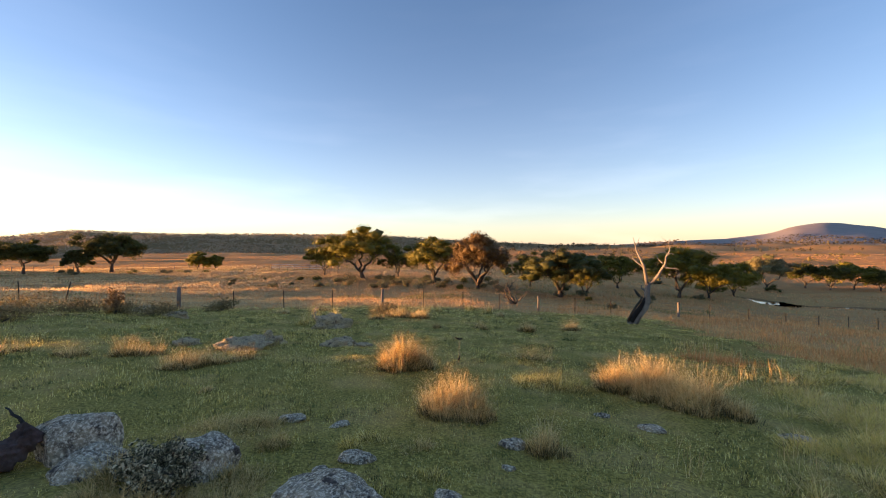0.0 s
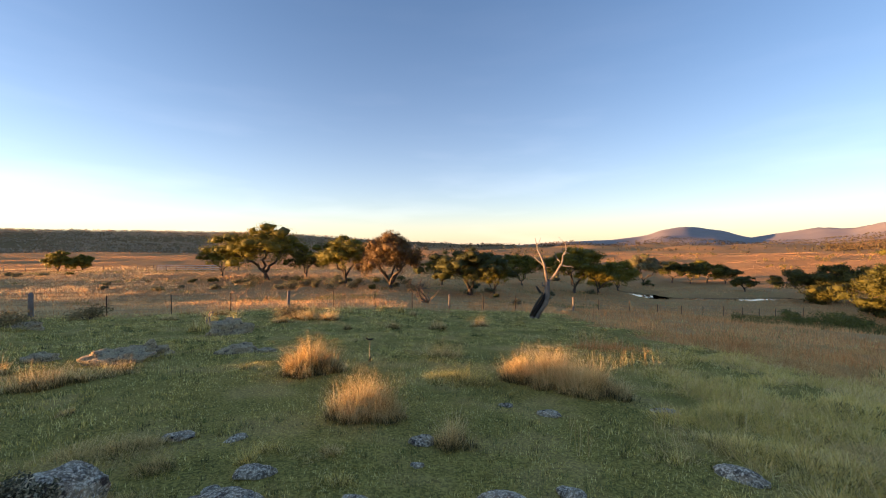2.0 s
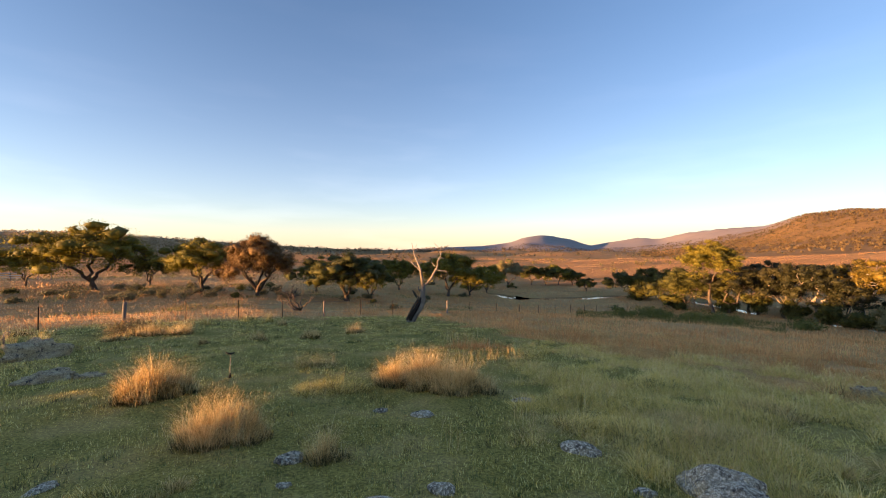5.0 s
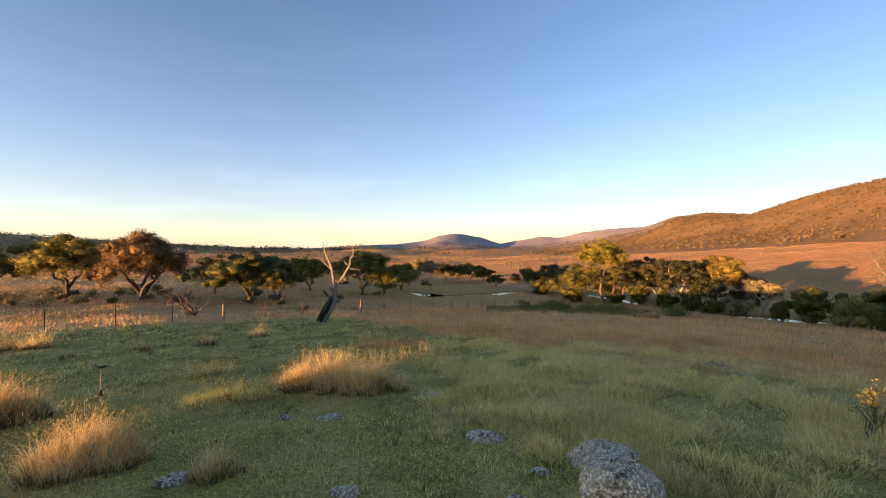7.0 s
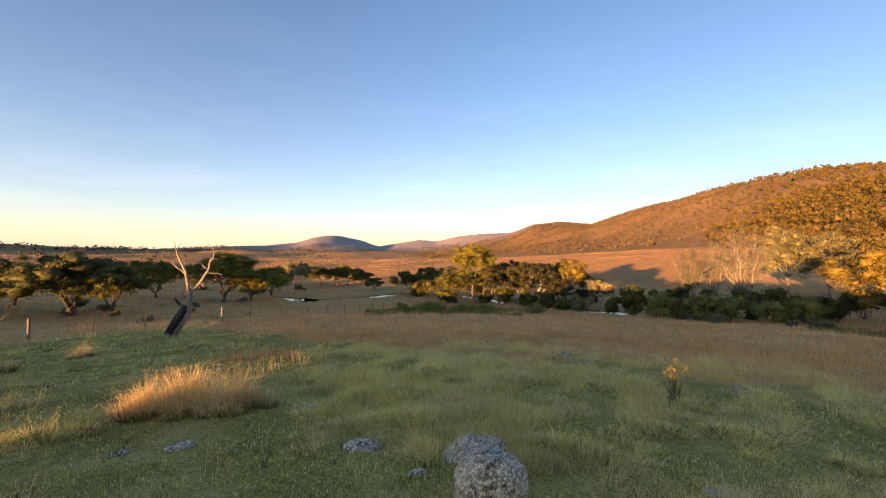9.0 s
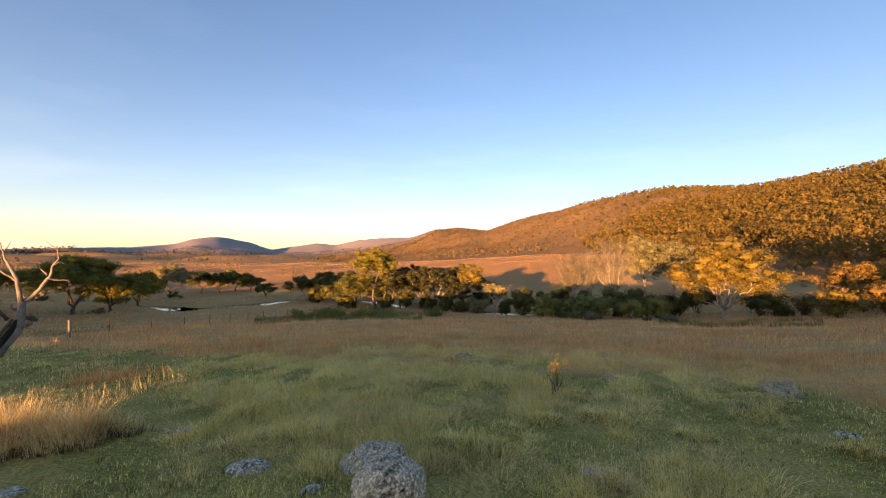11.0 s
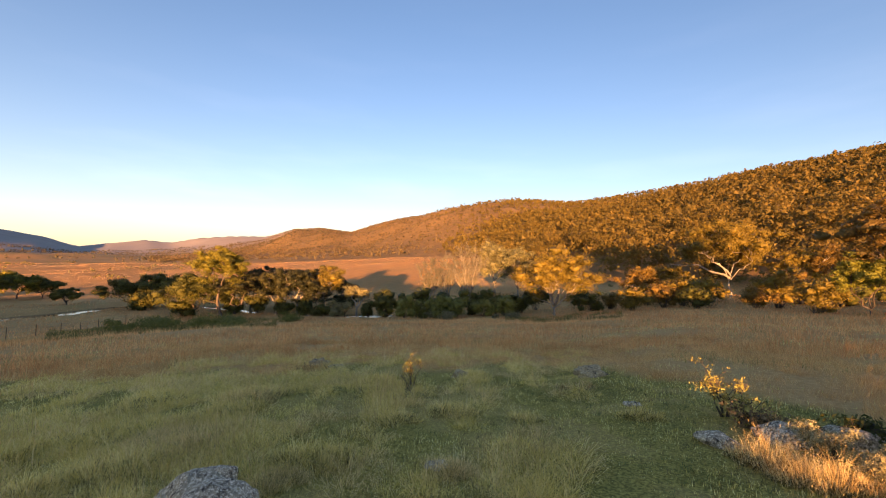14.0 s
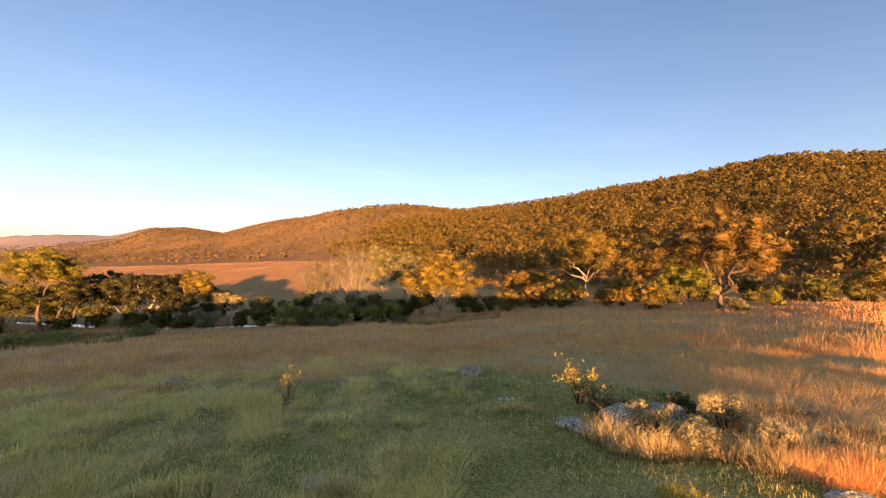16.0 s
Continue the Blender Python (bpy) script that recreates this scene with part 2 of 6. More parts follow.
def join(chunks):
    """Vertices and faces of several chunks as one."""
    vs, fs, k = [], [], 0
    for v, f in chunks:
        vs.append(v)
        fs.append(np.asarray(f) + k)
        k += len(v)
    return np.concatenate(vs), np.concatenate(fs)


def tube(path, radii, sides=7, rough=0.0, rng=RNG):
    """A tapered, slightly knobbly limb along a path, closed at both ends."""
    path, radii = np.asarray(path, float), np.asarray(radii, float)
    tang = np.gradient(path, axis=0)
    tang /= np.linalg.norm(tang, axis=1)[:, None] + 1e-9
    side = np.cross(tang, (0.31, 0.17, 0.93) if abs(tang[0, 2]) < 0.8 else (0.93, 0.31, 0.17))
    side /= np.linalg.norm(side, axis=1)[:, None] + 1e-9
    up = np.cross(side, tang)
    a = np.arange(sides) * 2 * np.pi / sides
    rr = radii[:, None] * (1 + rough * rng.uniform(-1, 1, (len(path), sides)))
    v = path[:, None] + rr[..., None] * (np.cos(a)[None, :, None] * side[:, None] + np.sin(a)[None, :, None] * up[:, None])
    v = np.concatenate([v.reshape(-1, 3), path[:1], path[-1:]])
    f, m = [], len(path)
    for i in range(m - 1):
        for j in range(sides):
            p, q = i * sides + j, i * sides + (j + 1) % sides
            f += [(p, q, q + sides), (p, q + sides, p + sides)]
    for j in range(sides):
        k = (j + 1) % sides
        f += [(m * sides, k, j), (m * sides + 1, (m - 1) * sides + j, (m - 1) * sides + k)]
    return v, np.array(f)


def bend(a, b, sag=0.15, n=6, rng=RNG, wobble=0.05):
    """A crooked path from a to b that first climbs, then reaches out."""
    a, b = np.asarray(a, float), np.asarray(b, float)
    t = np.linspace(0, 1, n)[:, None]
    length = np.linalg.norm(b - a)
    p = a + (b - a) * t
    p[:, 2] += sag * length * np.sin(np.pi * t[:, 0])
    w = rng.normal(0, wobble * length, (n, 3))
    w[0] = w[-1] = 0
    return p + w


def blades(base, height, width, lean, heading, face, kink=0.5, segments=2):
    """Grass blades or stalks: a bent tapering strip for each base point."""
    n = len(base)
    out = np.stack([np.sin(heading), np.cos(heading), np.zeros(n)], 1)
    side = np.stack([np.cos(face), np.sin(face), np.zeros(n)], 1) * (width / 2)[:, None]
    up = np.array([0, 0, 1.0])
    if segments == 1:
        tip = base + up * (height * np.cos(lean))[:, None] + out * (height * np.sin(lean))[:, None]
        v = np.stack([base - side, base + side, tip], 1).reshape(-1, 3)
        return v, np.arange(3 * n).reshape(n, 3)
    mid = base + up * (height * 0.55 * np.cos(lean * kink))[:, None] + out * (height * 0.55 * np.sin(lean * kink))[:, None]
    tip = mid + up * (height * 0.45 * np.cos(lean * 2.0))[:, None] + out * (height * 0.45 * np.sin(lean * 2.0))[:, None]
    v = np.stack([base - side, base + side, mid - side * 0.7, mid + side * 0.7, tip], 1).reshape(-1, 3)
    k = np.arange(n)[:, None] * 5
    f = np.concatenate([k + (0, 1, 3), k + (0, 3, 2), k + (2, 3, 4)], 1).reshape(-1, 3)
    return v, f


def leaves(centre, radius, n, size, rng, flat=0.6, hang=0.3):
    """A clump of n small leaves in a flattened ball, most of them near its rim and lying along it."""
    d = rng.normal(size=(n, 3))
    d /= np.linalg.norm(d, axis=1)[:, None]
    p = np.asarray(centre) + d * (0.5 + 0.62 * rng.beta(2.2, 1.8, n))[:, None] * np.array([radius, radius, radius * flat])
    a = rng.normal(size=(n, 3)) - (0, 0, hang)
    a -= d * (a * d).sum(1)[:, None] * rng.uniform(0.1, 0.9, n)[:, None]
    a /= np.linalg.norm(a, axis=1)[:, None]
    b = np.cross(a, d + 0.35 * rng.normal(size=(n, 3)))
    b /= np.linalg.norm(b, axis=1)[:, None]
    s = (size * rng.uniform(0.6, 1.4, n))[:, None]
    v = np.stack([p - a * s + b * s * 0.5, p + a * s, p - a * s * 0.7 - b * s * 0.55], 1).reshape(-1, 3)
    return v, np.arange(3 * n).reshape(n, 3)


GOLD_R = (1 + 5 ** 0.5) / 2
ICO_V = np.array([(a, b, 0) for a in (-1, 1) for b in (-GOLD_R, GOLD_R)] + [(0, a, b) for a in (-1, 1) for b in (-GOLD_R, GOLD_R)] + [(b, 0, a) for a in (-1, 1) for b in (-GOLD_R, GOLD_R)]) / math.hypot(1, GOLD_R)
ICO_F = np.array([(i, j, k) if np.linalg.det(ICO_V[[i, j, k]]) > 0 else (i, k, j) for i, j, k in itertools.combinations(range(12), 3)
                  if max(np.linalg.norm(ICO_V[i] - ICO_V[j]), np.linalg.norm(ICO_V[j] - ICO_V[k]), np.linalg.norm(ICO_V[i] - ICO_V[k])) < 1.1])


def finer(v, f):
    """Each triangle of a unit ball split into four."""
    a, b, c = v[f[:, 0]], v[f[:, 1]], v[f[:, 2]]
    ab, bc, ca = (a + b) / 2, (b + c) / 2, (c + a) / 2
    w = np.concatenate([np.stack(t, 1) for t in ((a, ab, ca), (ab, b, bc), (ca, bc, c), (ab, bc, ca))]).reshape(-1, 3)
    w /= np.linalg.norm(w, axis=1)[:, None]
    u, back = np.unique(w.round(6), axis=0, return_inverse=True)
    return u, back.reshape(-1, 3)


ICO2_V, ICO2_F = finer(ICO_V, ICO_F)


def masses(centres, radii, flat, rng, fine=False, rough=0.2):
    """The dense inner masses of foliage: lumpy, uneven bodies that the outer leaves hide."""
    bv, bf = (ICO2_V, ICO2_F) if fine else (ICO_V, ICO_F)
    c, r = np.asarray(centres, float), np.asarray(radii, float)
    w = 1 + rng.normal(0, rough, (len(c), len(bv), 1))
    v = c[:, None] + bv[None] * w * r[:, None, None] * np.array([1, 1, flat])
    f = bf[None] + (np.arange(len(c)) * len(bv))[:, None, None]
    return v.reshape(-1, 3), f.reshape(-1, 3)


# ---- the land: a knoll that falls to a creek, paddocks beyond, wooded hills round it ----
def by_bearing(bearing, pairs):
    """A value that changes with the compass bearing (degrees to the right of the y axis), from (bearing, value) pairs."""
    k = np.array(pairs, float)
    return np.interp(bearing, k[:, 0], k[:, 1], period=360)


# unseen ground behind the knoll is lowered to let the sun past
FALL = ((-150, -0.05), (-115, -0.03), (-90, -0.02), (-60, -0.02), (-43, -0.039), (-33, -0.063), (-21, -0.076), (3, -0.087), (13, -0.100), (33, -0.104),
        (63, -0.105), (84, -0.107), (107, -0.093), (122, -0.060), (142, -0.036), (155, -0.026), (168, -0.045), (180, -0.055))
VALLEY = ((-150, -2.5), (-90, -1.0), (-60, -2.5), (-45, -2.9), (-30, -3.3), (-11, -4.0), (5, -4.4), (16, -5.2), (32, -6.6), (40, -7.6),
          (63, -7.4), (84, -7.6), (94, -7.5), (107, -6.3), (117, -4.8), (128, -3.2), (142, -2.3), (155, -1.5), (170, -2.2), (180, -2.6))
FOOT_R = ((-150, 400), (-60, 640), (-30, 660), (5, 620), (30, 520), (45, 420), (66, 400), (78, 360), (88, 330), (96, 250), (103, 150), (110, 120),
          (128, 105), (145, 100), (158, 92), (180, 90))
FOOT_Z = ((-150, 1), (-60, -5), (-30, -5.5), (5, -4), (30, -3), (45, -3.6), (66, -1.5), (78, 3.5), (88, 7), (96, 5), (103, -3), (110, -3.5),
          (128, -1.6), (145, -0.6), (158, 0.0), (180, -1))
CREST_R = ((-150, 1200), (-60, 1500), (-10, 1500), (10, 1600), (30, 1800), (38, 3000), (44, 3400), (50, 3700), (55, 3600), (60, 3000), (67, 2500),
           (72, 1900), (79, 1600), (90, 1150), (100, 900), (110, 820), (130, 650), (148, 520), (160, 500))
SKYLINE = ((-150, 1.5), (-60, 1.2), (-47.8, 1.6), (-45.5, 2.05), (-42.6, 2.45), (-38, 2.35), (-32, 2.25), (-25, 2.4), (-11, 2.4), (-6.7, 2.2),
           (0, 1.8), (9, 1.3), (15, 0.95), (23, 0.8), (30, 1.2), (35, 1.2), (38.9, 1.6), (41.3, 2.4), (43.7, 2.66), (46.9, 2.1), (49.7, 1.15),
           (52.4, 1.66), (55.5, 2.15), (57.8, 1.95), (60.7, 2.7), (64.2, 3.1), (68.2, 3.35), (71.5, 4.5), (75, 4.9), (79, 4.5), (82.5, 5.7),
           (86, 6.7), (89, 7.3), (92, 8.2), (96.6, 8.95), (101.8, 9.7), (106, 9.4), (110, 9.25), (114.3, 9.7), (118.7, 10.25), (122.8, 10.8),
           (130.4, 12.0), (135, 12.4), (144, 13.4), (148, 13.7), (151.6, 13.3), (155.9, 12.5), (175, 9))
# height up to which the added crest keeps sun off, strip by strip
SHADE_SOUTH = ((-80, -0.6), (-50, -0.7), (-34, -0.55), (-29.5, -0.4), (-28, 0.2), (-25, 0.2), (-24.4, -0.1), (-22.6, -0.1), (-22, 0.25), (-20.4, 0.25), (-19.8, -0.1), (-18, -0.1), (-16.5, 0.15), (-15.2, -0.2), (-14.5, -2.0), (-13.2, -2.0), (-12.4, 0.3), (-11.6, -0.2), (-10.2, -0.2), (-9.7, 0.25), (-9.2, 0.25), (-8.7, -0.06), (-7.2, -0.06), (-6.6, 0.15), (-6.0, 0.15), (-5.2, -0.12), (-4.5, -0.01), (-3.7, 0.03), (-3.3, -0.05), (-3.0, -0.02), (-2.62, 0.03), (-2.5, 0.4), (-2.2, 0.65), (0.55, 0.63), (0.6, 0.06), (1.1, 0.06), (1.15, 0.63))
SHADE_NORTH = ((4.0, 0.6), (4.3, -0.14), (5.4, -0.14), (5.6, -0.02), (6.65, -0.05), (6.85, -0.85), (7.28, -0.85), (7.34, -0.38), (7.6, -0.4), (7.66, -0.88), (8.3, -0.92), (9.0, -0.8), (9.4, -0.4), (10, -0.4), (12, -0.7), (15, -1.2), (19, -1.58), (20.8, -1.5), (21.2, 0.2), (23.6, 0.2), (24.0, -2.05), (27.4, -2.4), (30, -2.85), (35.2, -3.5), (38, -4.5), (50, -4.8), (66, -4.7), (76, -5.5), (85, -7), (95, -12))
SHADE = SHADE_SOUTH + SHADE_NORTH
LIGHT_TAN = math.tan(radians(SUN_EL))
CREEK = [(20, 118), (30, 108), (36, 98), (41.3, 87), (47, 92), (53, 100), (58.5, 101), (63, 93), (68, 82.5), (74, 77), (79, 75), (86, 76), (94, 79), (105, 84), (116, 96),
         (125, 120)]
CREEK_XY = np.array([(r * math.sin(radians(a)), r * math.cos(radians(a))) for a, r in CREEK])
WATER_Z = -8.15


def creek_distance(x, y):
    best = np.full(np.shape(x), 1e9)
    for p, q in zip(CREEK_XY[:-1], CREEK_XY[1:]):
        d = q - p
        t = np.clip(((x - p[0]) * d[0] + (y - p[1]) * d[1]) / (d @ d), 0, 1)
        best = np.minimum(best, np.hypot(x - p[0] - t * d[0], y - p[1] - t * d[1]))
    return best


def ripple(x, y, size, seed, n=7):
    """A smooth wavy field of about unit height."""
    g = np.random.default_rng(seed)
    z = np.zeros(np.shape(x))
    for _ in range(n):
        a, w, p = g.uniform(0, 2 * np.pi), size * g.uniform(0.6, 1.7), g.uniform(0, 6.3)
        z = z + np.sin((x * np.cos(a) + y * np.sin(a)) * 2 * np.pi / w + p)
    return z / math.sqrt(n)


def smooth(a, b, v):
    t = np.clip((v - a) / (b - a), 0, 1)
    return t * t * (3 - 2 * t)


def ground_z(x, y, bare=False):
    x, y = np.asarray(x, float), np.asarray(y, float)
    r, b = np.hypot(x, y), np.degrees(np.arctan2(x, y))
    fall, valley = by_bearing(b, FALL), by_bearing(b, VALLEY)
    fr, fz, cr = by_bearing(b, FOOT_R), by_bearing(b, FOOT_Z), by_bearing(b, CREST_R)
    wood = smooth(3600, 1100, cr)
    cz = EYE + cr * np.tan(np.radians(by_bearing(b, SKYLINE))) - 11 * wood
    z = np.where(r < 45, fall * r, 0)
    z = np.where((r >= 45) & (r < 75), fall * 45 + (valley - fall * 45) * smooth(35, 75, r) ** 1.0, z)
    z = np.where(r < 45, fall * r + (valley - fall * 45) * smooth(35, 75, r), z)
    z = np.where((r >= 75) & (r < 92), valley, z)
    t = np.clip((r - 92) / np.maximum(fr - 92, 1), 0, 1)
    z = np.where((r >= 92) & (r < fr), valley + (fz - valley) * (0.35 * t + 0.65 * t * t * (3 - 2 * t)), z)
    t = np.clip((r - fr) / (cr - fr), 0, 1)
    hollow = by_bearing(b, ((-150, 0), (-10, 0), (2, 1), (60, 1), (72, 0.2), (84, 0)))
    early = 0.45 + 0.4 * smooth(98, 112, b)
    shape = (early * t + (1 - early) * np.sin(t * np.pi / 2) ** 2) * (1 - hollow) + hollow * (0.12 * t + 0.88 * t ** 3.2)
    z = np.where((r >= fr) & (r < cr), fz + (cz - fz) * shape, z)
    z = np.where(r >= cr, cz * (1 - 0.55 * smooth(0, 1, (r - cr) / 1400)), z)
    z = z + ripple(x, y, 2.6, 3) * 0.022 * smooth(1.0, 5, r) + ripple(x, y, 9, 4) * 0.05 * smooth(4, 20, r)
    z = z + ripple(x, y, 60, 5) * 0.5 * smooth(110, 260, r) + ripple(x, y, 230, 6) * 5.0 * smooth(350, 900, r) * smooth(0, 0.25, np.abs(r - cr) / cr)
    d = creek_distance(x, y)
    z = np.where(d < 5.2, np.minimum(z, WATER_Z - 0.5 + smooth(0.7, 5, d - 0.9 * ripple(x, y, 22, 17)) * (np.maximum(z, WATER_Z + 0.4) - WATER_Z + 0.5)), z)
    if bare:
        return z
    # an unseen crest added to block the sun, notched to place its shade
    s, u = 0.0872 * x + 0.9962 * y, 0.9962 * x - 0.0872 * y
    uc = -40 - 1.3 * np.maximum(s, 0)
    k = np.array(SHADE)
    top = np.interp(s, k[:, 0], k[:, 1]) - LIGHT_TAN * uc
    rise = np.exp(-((u - uc) / 6.0) ** 2) * (s < 95) * (s > -80)
    return z + np.maximum(top - z, 0) * rise


def spot(bearing, r):
    """The place on the ground at a bearing and a distance from the middle of the knoll."""
    x, y = r * math.sin(radians(bearing)), r * math.cos(radians(bearing))
    return Vector((x, y, float(ground_z(x, y))))


def clearing(b, r):
    """1 in the bare grassy gap that runs up behind the golden gum."""
    return smooth(108.9, 109.6, b) * smooth(112.2, 111.4, b) * smooth(190, 165, r)


def build_ground():
    az = np.concatenate([np.arange(-58, 166, 0.7), np.arange(166, 238, 2.0), np.arange(238, 302, 0.5)])
    rr = np.concatenate([[0.01, 0.4, 0.8, 1.2, 1.6], 2.0 * 1.04 ** np.arange(0, 220)])
    rr = rr[rr < 4850]
    A, R = np.meshgrid(np.radians(az), rr)
    x, y = R * np.sin(A), R * np.cos(A)
    z = ground_z(x, y)
    v = np.stack([x, y, z], -1).reshape(-1, 3)

    na, nr = len(az), len(rr)
    i, j = np.meshgrid(np.arange(nr - 1), np.arange(na), indexing="ij")
    p, q = i * na + j, i * na + (j + 1) % na
    f = np.stack([p, p + na, q + na, q], -1).reshape(-1, 4)
    me = mesh_of("ground", v, f, M_GROUND, smooth=True)
    b = np.degrees(A)
    fr = by_bearing(b, FOOT_R)
    dry, green = dryness(x, y), 0
    fieldness = np.maximum(smooth(100, 135, R) * smooth(100, 92, b) * (b > -70), smooth(38, 60, R) * smooth(5, -12, b) * (b > -70) * 0.75)
    bush = smooth(0.96, 1.06, R / fr)
    bush = bush * (1 - clearing(b, R))
    fieldness = np.maximum(fieldness, clearing(b, R) * smooth(85, 100, R))
    plain = (b > -2) & (b < 62)
    bush = np.where(plain, smooth(0.5, 0.72, R / by_bearing(b, CREST_R)), bush)
    # where that painted haze sets in with distance
    far_haze = smooth(1300, 2100, R) * smooth(18, 30, b) * smooth(80, 68, b)
    c = np.stack([dry, fieldness * (1 - bush), bush, far_haze], -1).reshape(-1, 4)
    c = c.astype(np.float32)
    att = me.color_attributes.new("cover", "FLOAT_COLOR", "POINT")
    att.data.foreach_set("color", c.ravel())
    ob = new("ground", me)
    return tagged(ob, "grassy knoll falling to a creek, dry paddocks and hills", "ground", kind="structure")


def dryness(x, y):
    """0 on the grazed turf, 1 in the tall brown grass."""
    r, b = np.hypot(x, y), np.degrees(np.arctan2(x, y))
    edge = by_bearing(b, ((-120, 12), (-60, 24), (-40, 27), (-20, 26.5), (0, 27), (14, 29), (26, 30), (33, 21), (45, 14.5), (60, 12), (72, 11.0), (85, 11.0), (100, 11), (115, 10.5),
                              (130, 8.5), (150, 6.5), (180, 6)))
    n = ripple(x, y, 3.2, 11) * 0.06
    return smooth(0.93, 1.1, r / edge + n)


build_ground()

# the creek's water, seen in gaps between the trees
def build_water():
    t = np.linspace(0, len(CREEK_XY) - 1, 120)
    k = np.arange(len(CREEK_XY))
    c = np.stack([np.interp(t, k, CREEK_XY[:, 0]), np.interp(t, k, CREEK_XY[:, 1])], 1)
    d = np.gradient(c, axis=0)
    d /= np.linalg.norm(d, axis=1)[:, None]
    nrm = np.stack([-d[:, 1], d[:, 0]], 1)
    w = 9.0
    v = np.concatenate([np.c_[c + nrm * w, np.full(120, WATER_Z)], np.c_[c - nrm * w, np.full(120, WATER_Z)]])
    i = np.arange(119)
    f = np.stack([i, i + 1, i + 121, i + 120], 1)
    tagged(new("creek_water", mesh_of("creek_water", v, f, M_WATER)), "still creek water mirroring the pale sky", "water", kind="structure")


build_water()


# ---- trees ----
def gum_tree(bearing, r, height, spread, leaf, seed, label, trunk=0.35, lean=0.0, crown_low=0.3, clumps=26, count=640, bark=None,
             name="gum_tree", forks=3, group="", flat=0.6, clump_size=0.17, heavy=1.4, arms=(), umbrella=1.4):
    """A spreading tree: a leaning trunk that forks into crooked limbs, each with clumps of leaves."""
    rng = np.random.default_rng(seed)
    if group == "trees along the paddock":
        spread, clumps = spread * 1.08, int(clumps * 1.35)
    leaf_size = max(0.08, 0.00155 * r)
    inner, inner_r = [], []
    count, clumps = int(count * 0.66 * max(0.6, spread / 7.5) ** 0.8), int(clumps * 1.5) if clumps < 24 else clumps
    base = spot(bearing, r)
    root = thing(name, base, label, "tree", group)
    across = np.array([math.cos(radians(bearing)), -math.sin(radians(bearing)), 0])
    fork_h = height * crown_low * 0.62
    fork = across * lean * fork_h + np.array([0, 0, fork_h])
    r0 = max(0.1, height * 0.022) * trunk / 0.35 * heavy
    chunks = [tube(bend((0, 0, -0.3), fork, 0.0, 7, rng, 0.035), np.linspace(r0 * 1.25, r0 * 0.75, 7) * (1 + 0.5 * np.exp(-np.arange(7) * 1.5)), 8, 0.12, rng)]
    mains = []
    for k in range(forks):
        a = 2 * math.pi * (k + rng.uniform(-0.2, 0.2)) / forks + seed
        d = rng.uniform(0.16, 0.3) * spread
        p = fork + np.array([math.cos(a) * d, math.sin(a) * d, (height - fork_h) * rng.uniform(0.3, 0.5)])
        mains.append(p)
        chunks.append(tube(bend(fork, p, 0.06, 6, rng, 0.06), np.linspace(r0 * 0.68, r0 * 0.4, 6), 7, 0.1, rng))
    leaf_chunks = []
    for reach, start, rise, thick in arms:
        a, b = np.array([0, 0, start]), across * reach + np.array([0, 0, rise])
        p = bend(a, b, 0.10, 9, rng, 0.035)
        chunks.append(tube(p, np.linspace(thick, thick * 0.25, 9), 7, 0.1, rng))
        for j in (5, 7, 8):
            e = p[j] + rng.normal(0, 0.5, 3) + (0, 0, 0.9)
            chunks.append(tube(bend(p[j], e, 0.05, 4, rng, 0.06), np.linspace(thick * 0.3, 0.03, 4), 5, 0.1, rng))
            leaf_chunks.append(leaves(e, 0.9, count // 3, leaf_size, rng, flat))
    ga = seed * 1.7
    for k in range(clumps):
        ga += 2.39996
        q = math.sqrt((k + 0.5) / clumps)
        rad = spread / 2 * (1 - 0.55 * clump_size) * q * rng.uniform(0.72, 1.15)
        dome = math.sqrt(max(0.0, 1 - (q * 0.92) ** 2))
        zc = height * (crown_low + (1 - crown_low) * (0.02 + 0.82 * dome ** umbrella)) * rng.uniform(0.84, 1.06)
        p = np.array([math.cos(ga) * rad, math.sin(ga) * rad, zc]) + across * lean * height * 0.3
        near = min(mains, key=lambda m: np.linalg.norm(m - p))
        chunks.append(tube(bend(near, p, 0.08, 5, rng, 0.07), np.linspace(r0 * 0.34, r0 * 0.09, 5), 4, 0.0, rng))
        cr = spread * clump_size * rng.uniform(0.75, 1.2)
        for _ in range(3):
            o = rng.normal(0, cr * 0.55, 3) * (1, 1, 0.5)
            e = p + o
            chunks.append(tube(bend(p - (0, 0, cr * 0.2), e, 0.05, 3, rng, 0.05), (r0 * 0.09, r0 * 0.06, r0 * 0.02), 3, 0.0, rng))
            ball = cr * rng.uniform(0.45, 0.85)
            leaf_chunks.append(leaves(e, ball, int(count / 2.9), leaf_size, rng, flat))
            inner.append(e)
            inner_r.append(ball * (0.42 if leaf is M_LEAF_RED else 0.57 if group in ("trees along the paddock", "creek trees", "trees on the far bank") else 0.45))
        if q > 0.55 and zc < height * 0.8:
            low = p - (0, 0, cr * 0.7)
            leaf_chunks.append(leaves(low, cr * 0.6, count // 4, leaf_size, rng, 0.8))
    place_part("trunk", mesh_of("trunk", *join(chunks), bark or M_BARK, True), root)
    leaf_chunks.append(masses(inner, inner_r, flat, rng, r < 72, 0.3))
    place_part("crown", mesh_of("crown", *join(leaf_chunks), leaf, True), root)
    return root


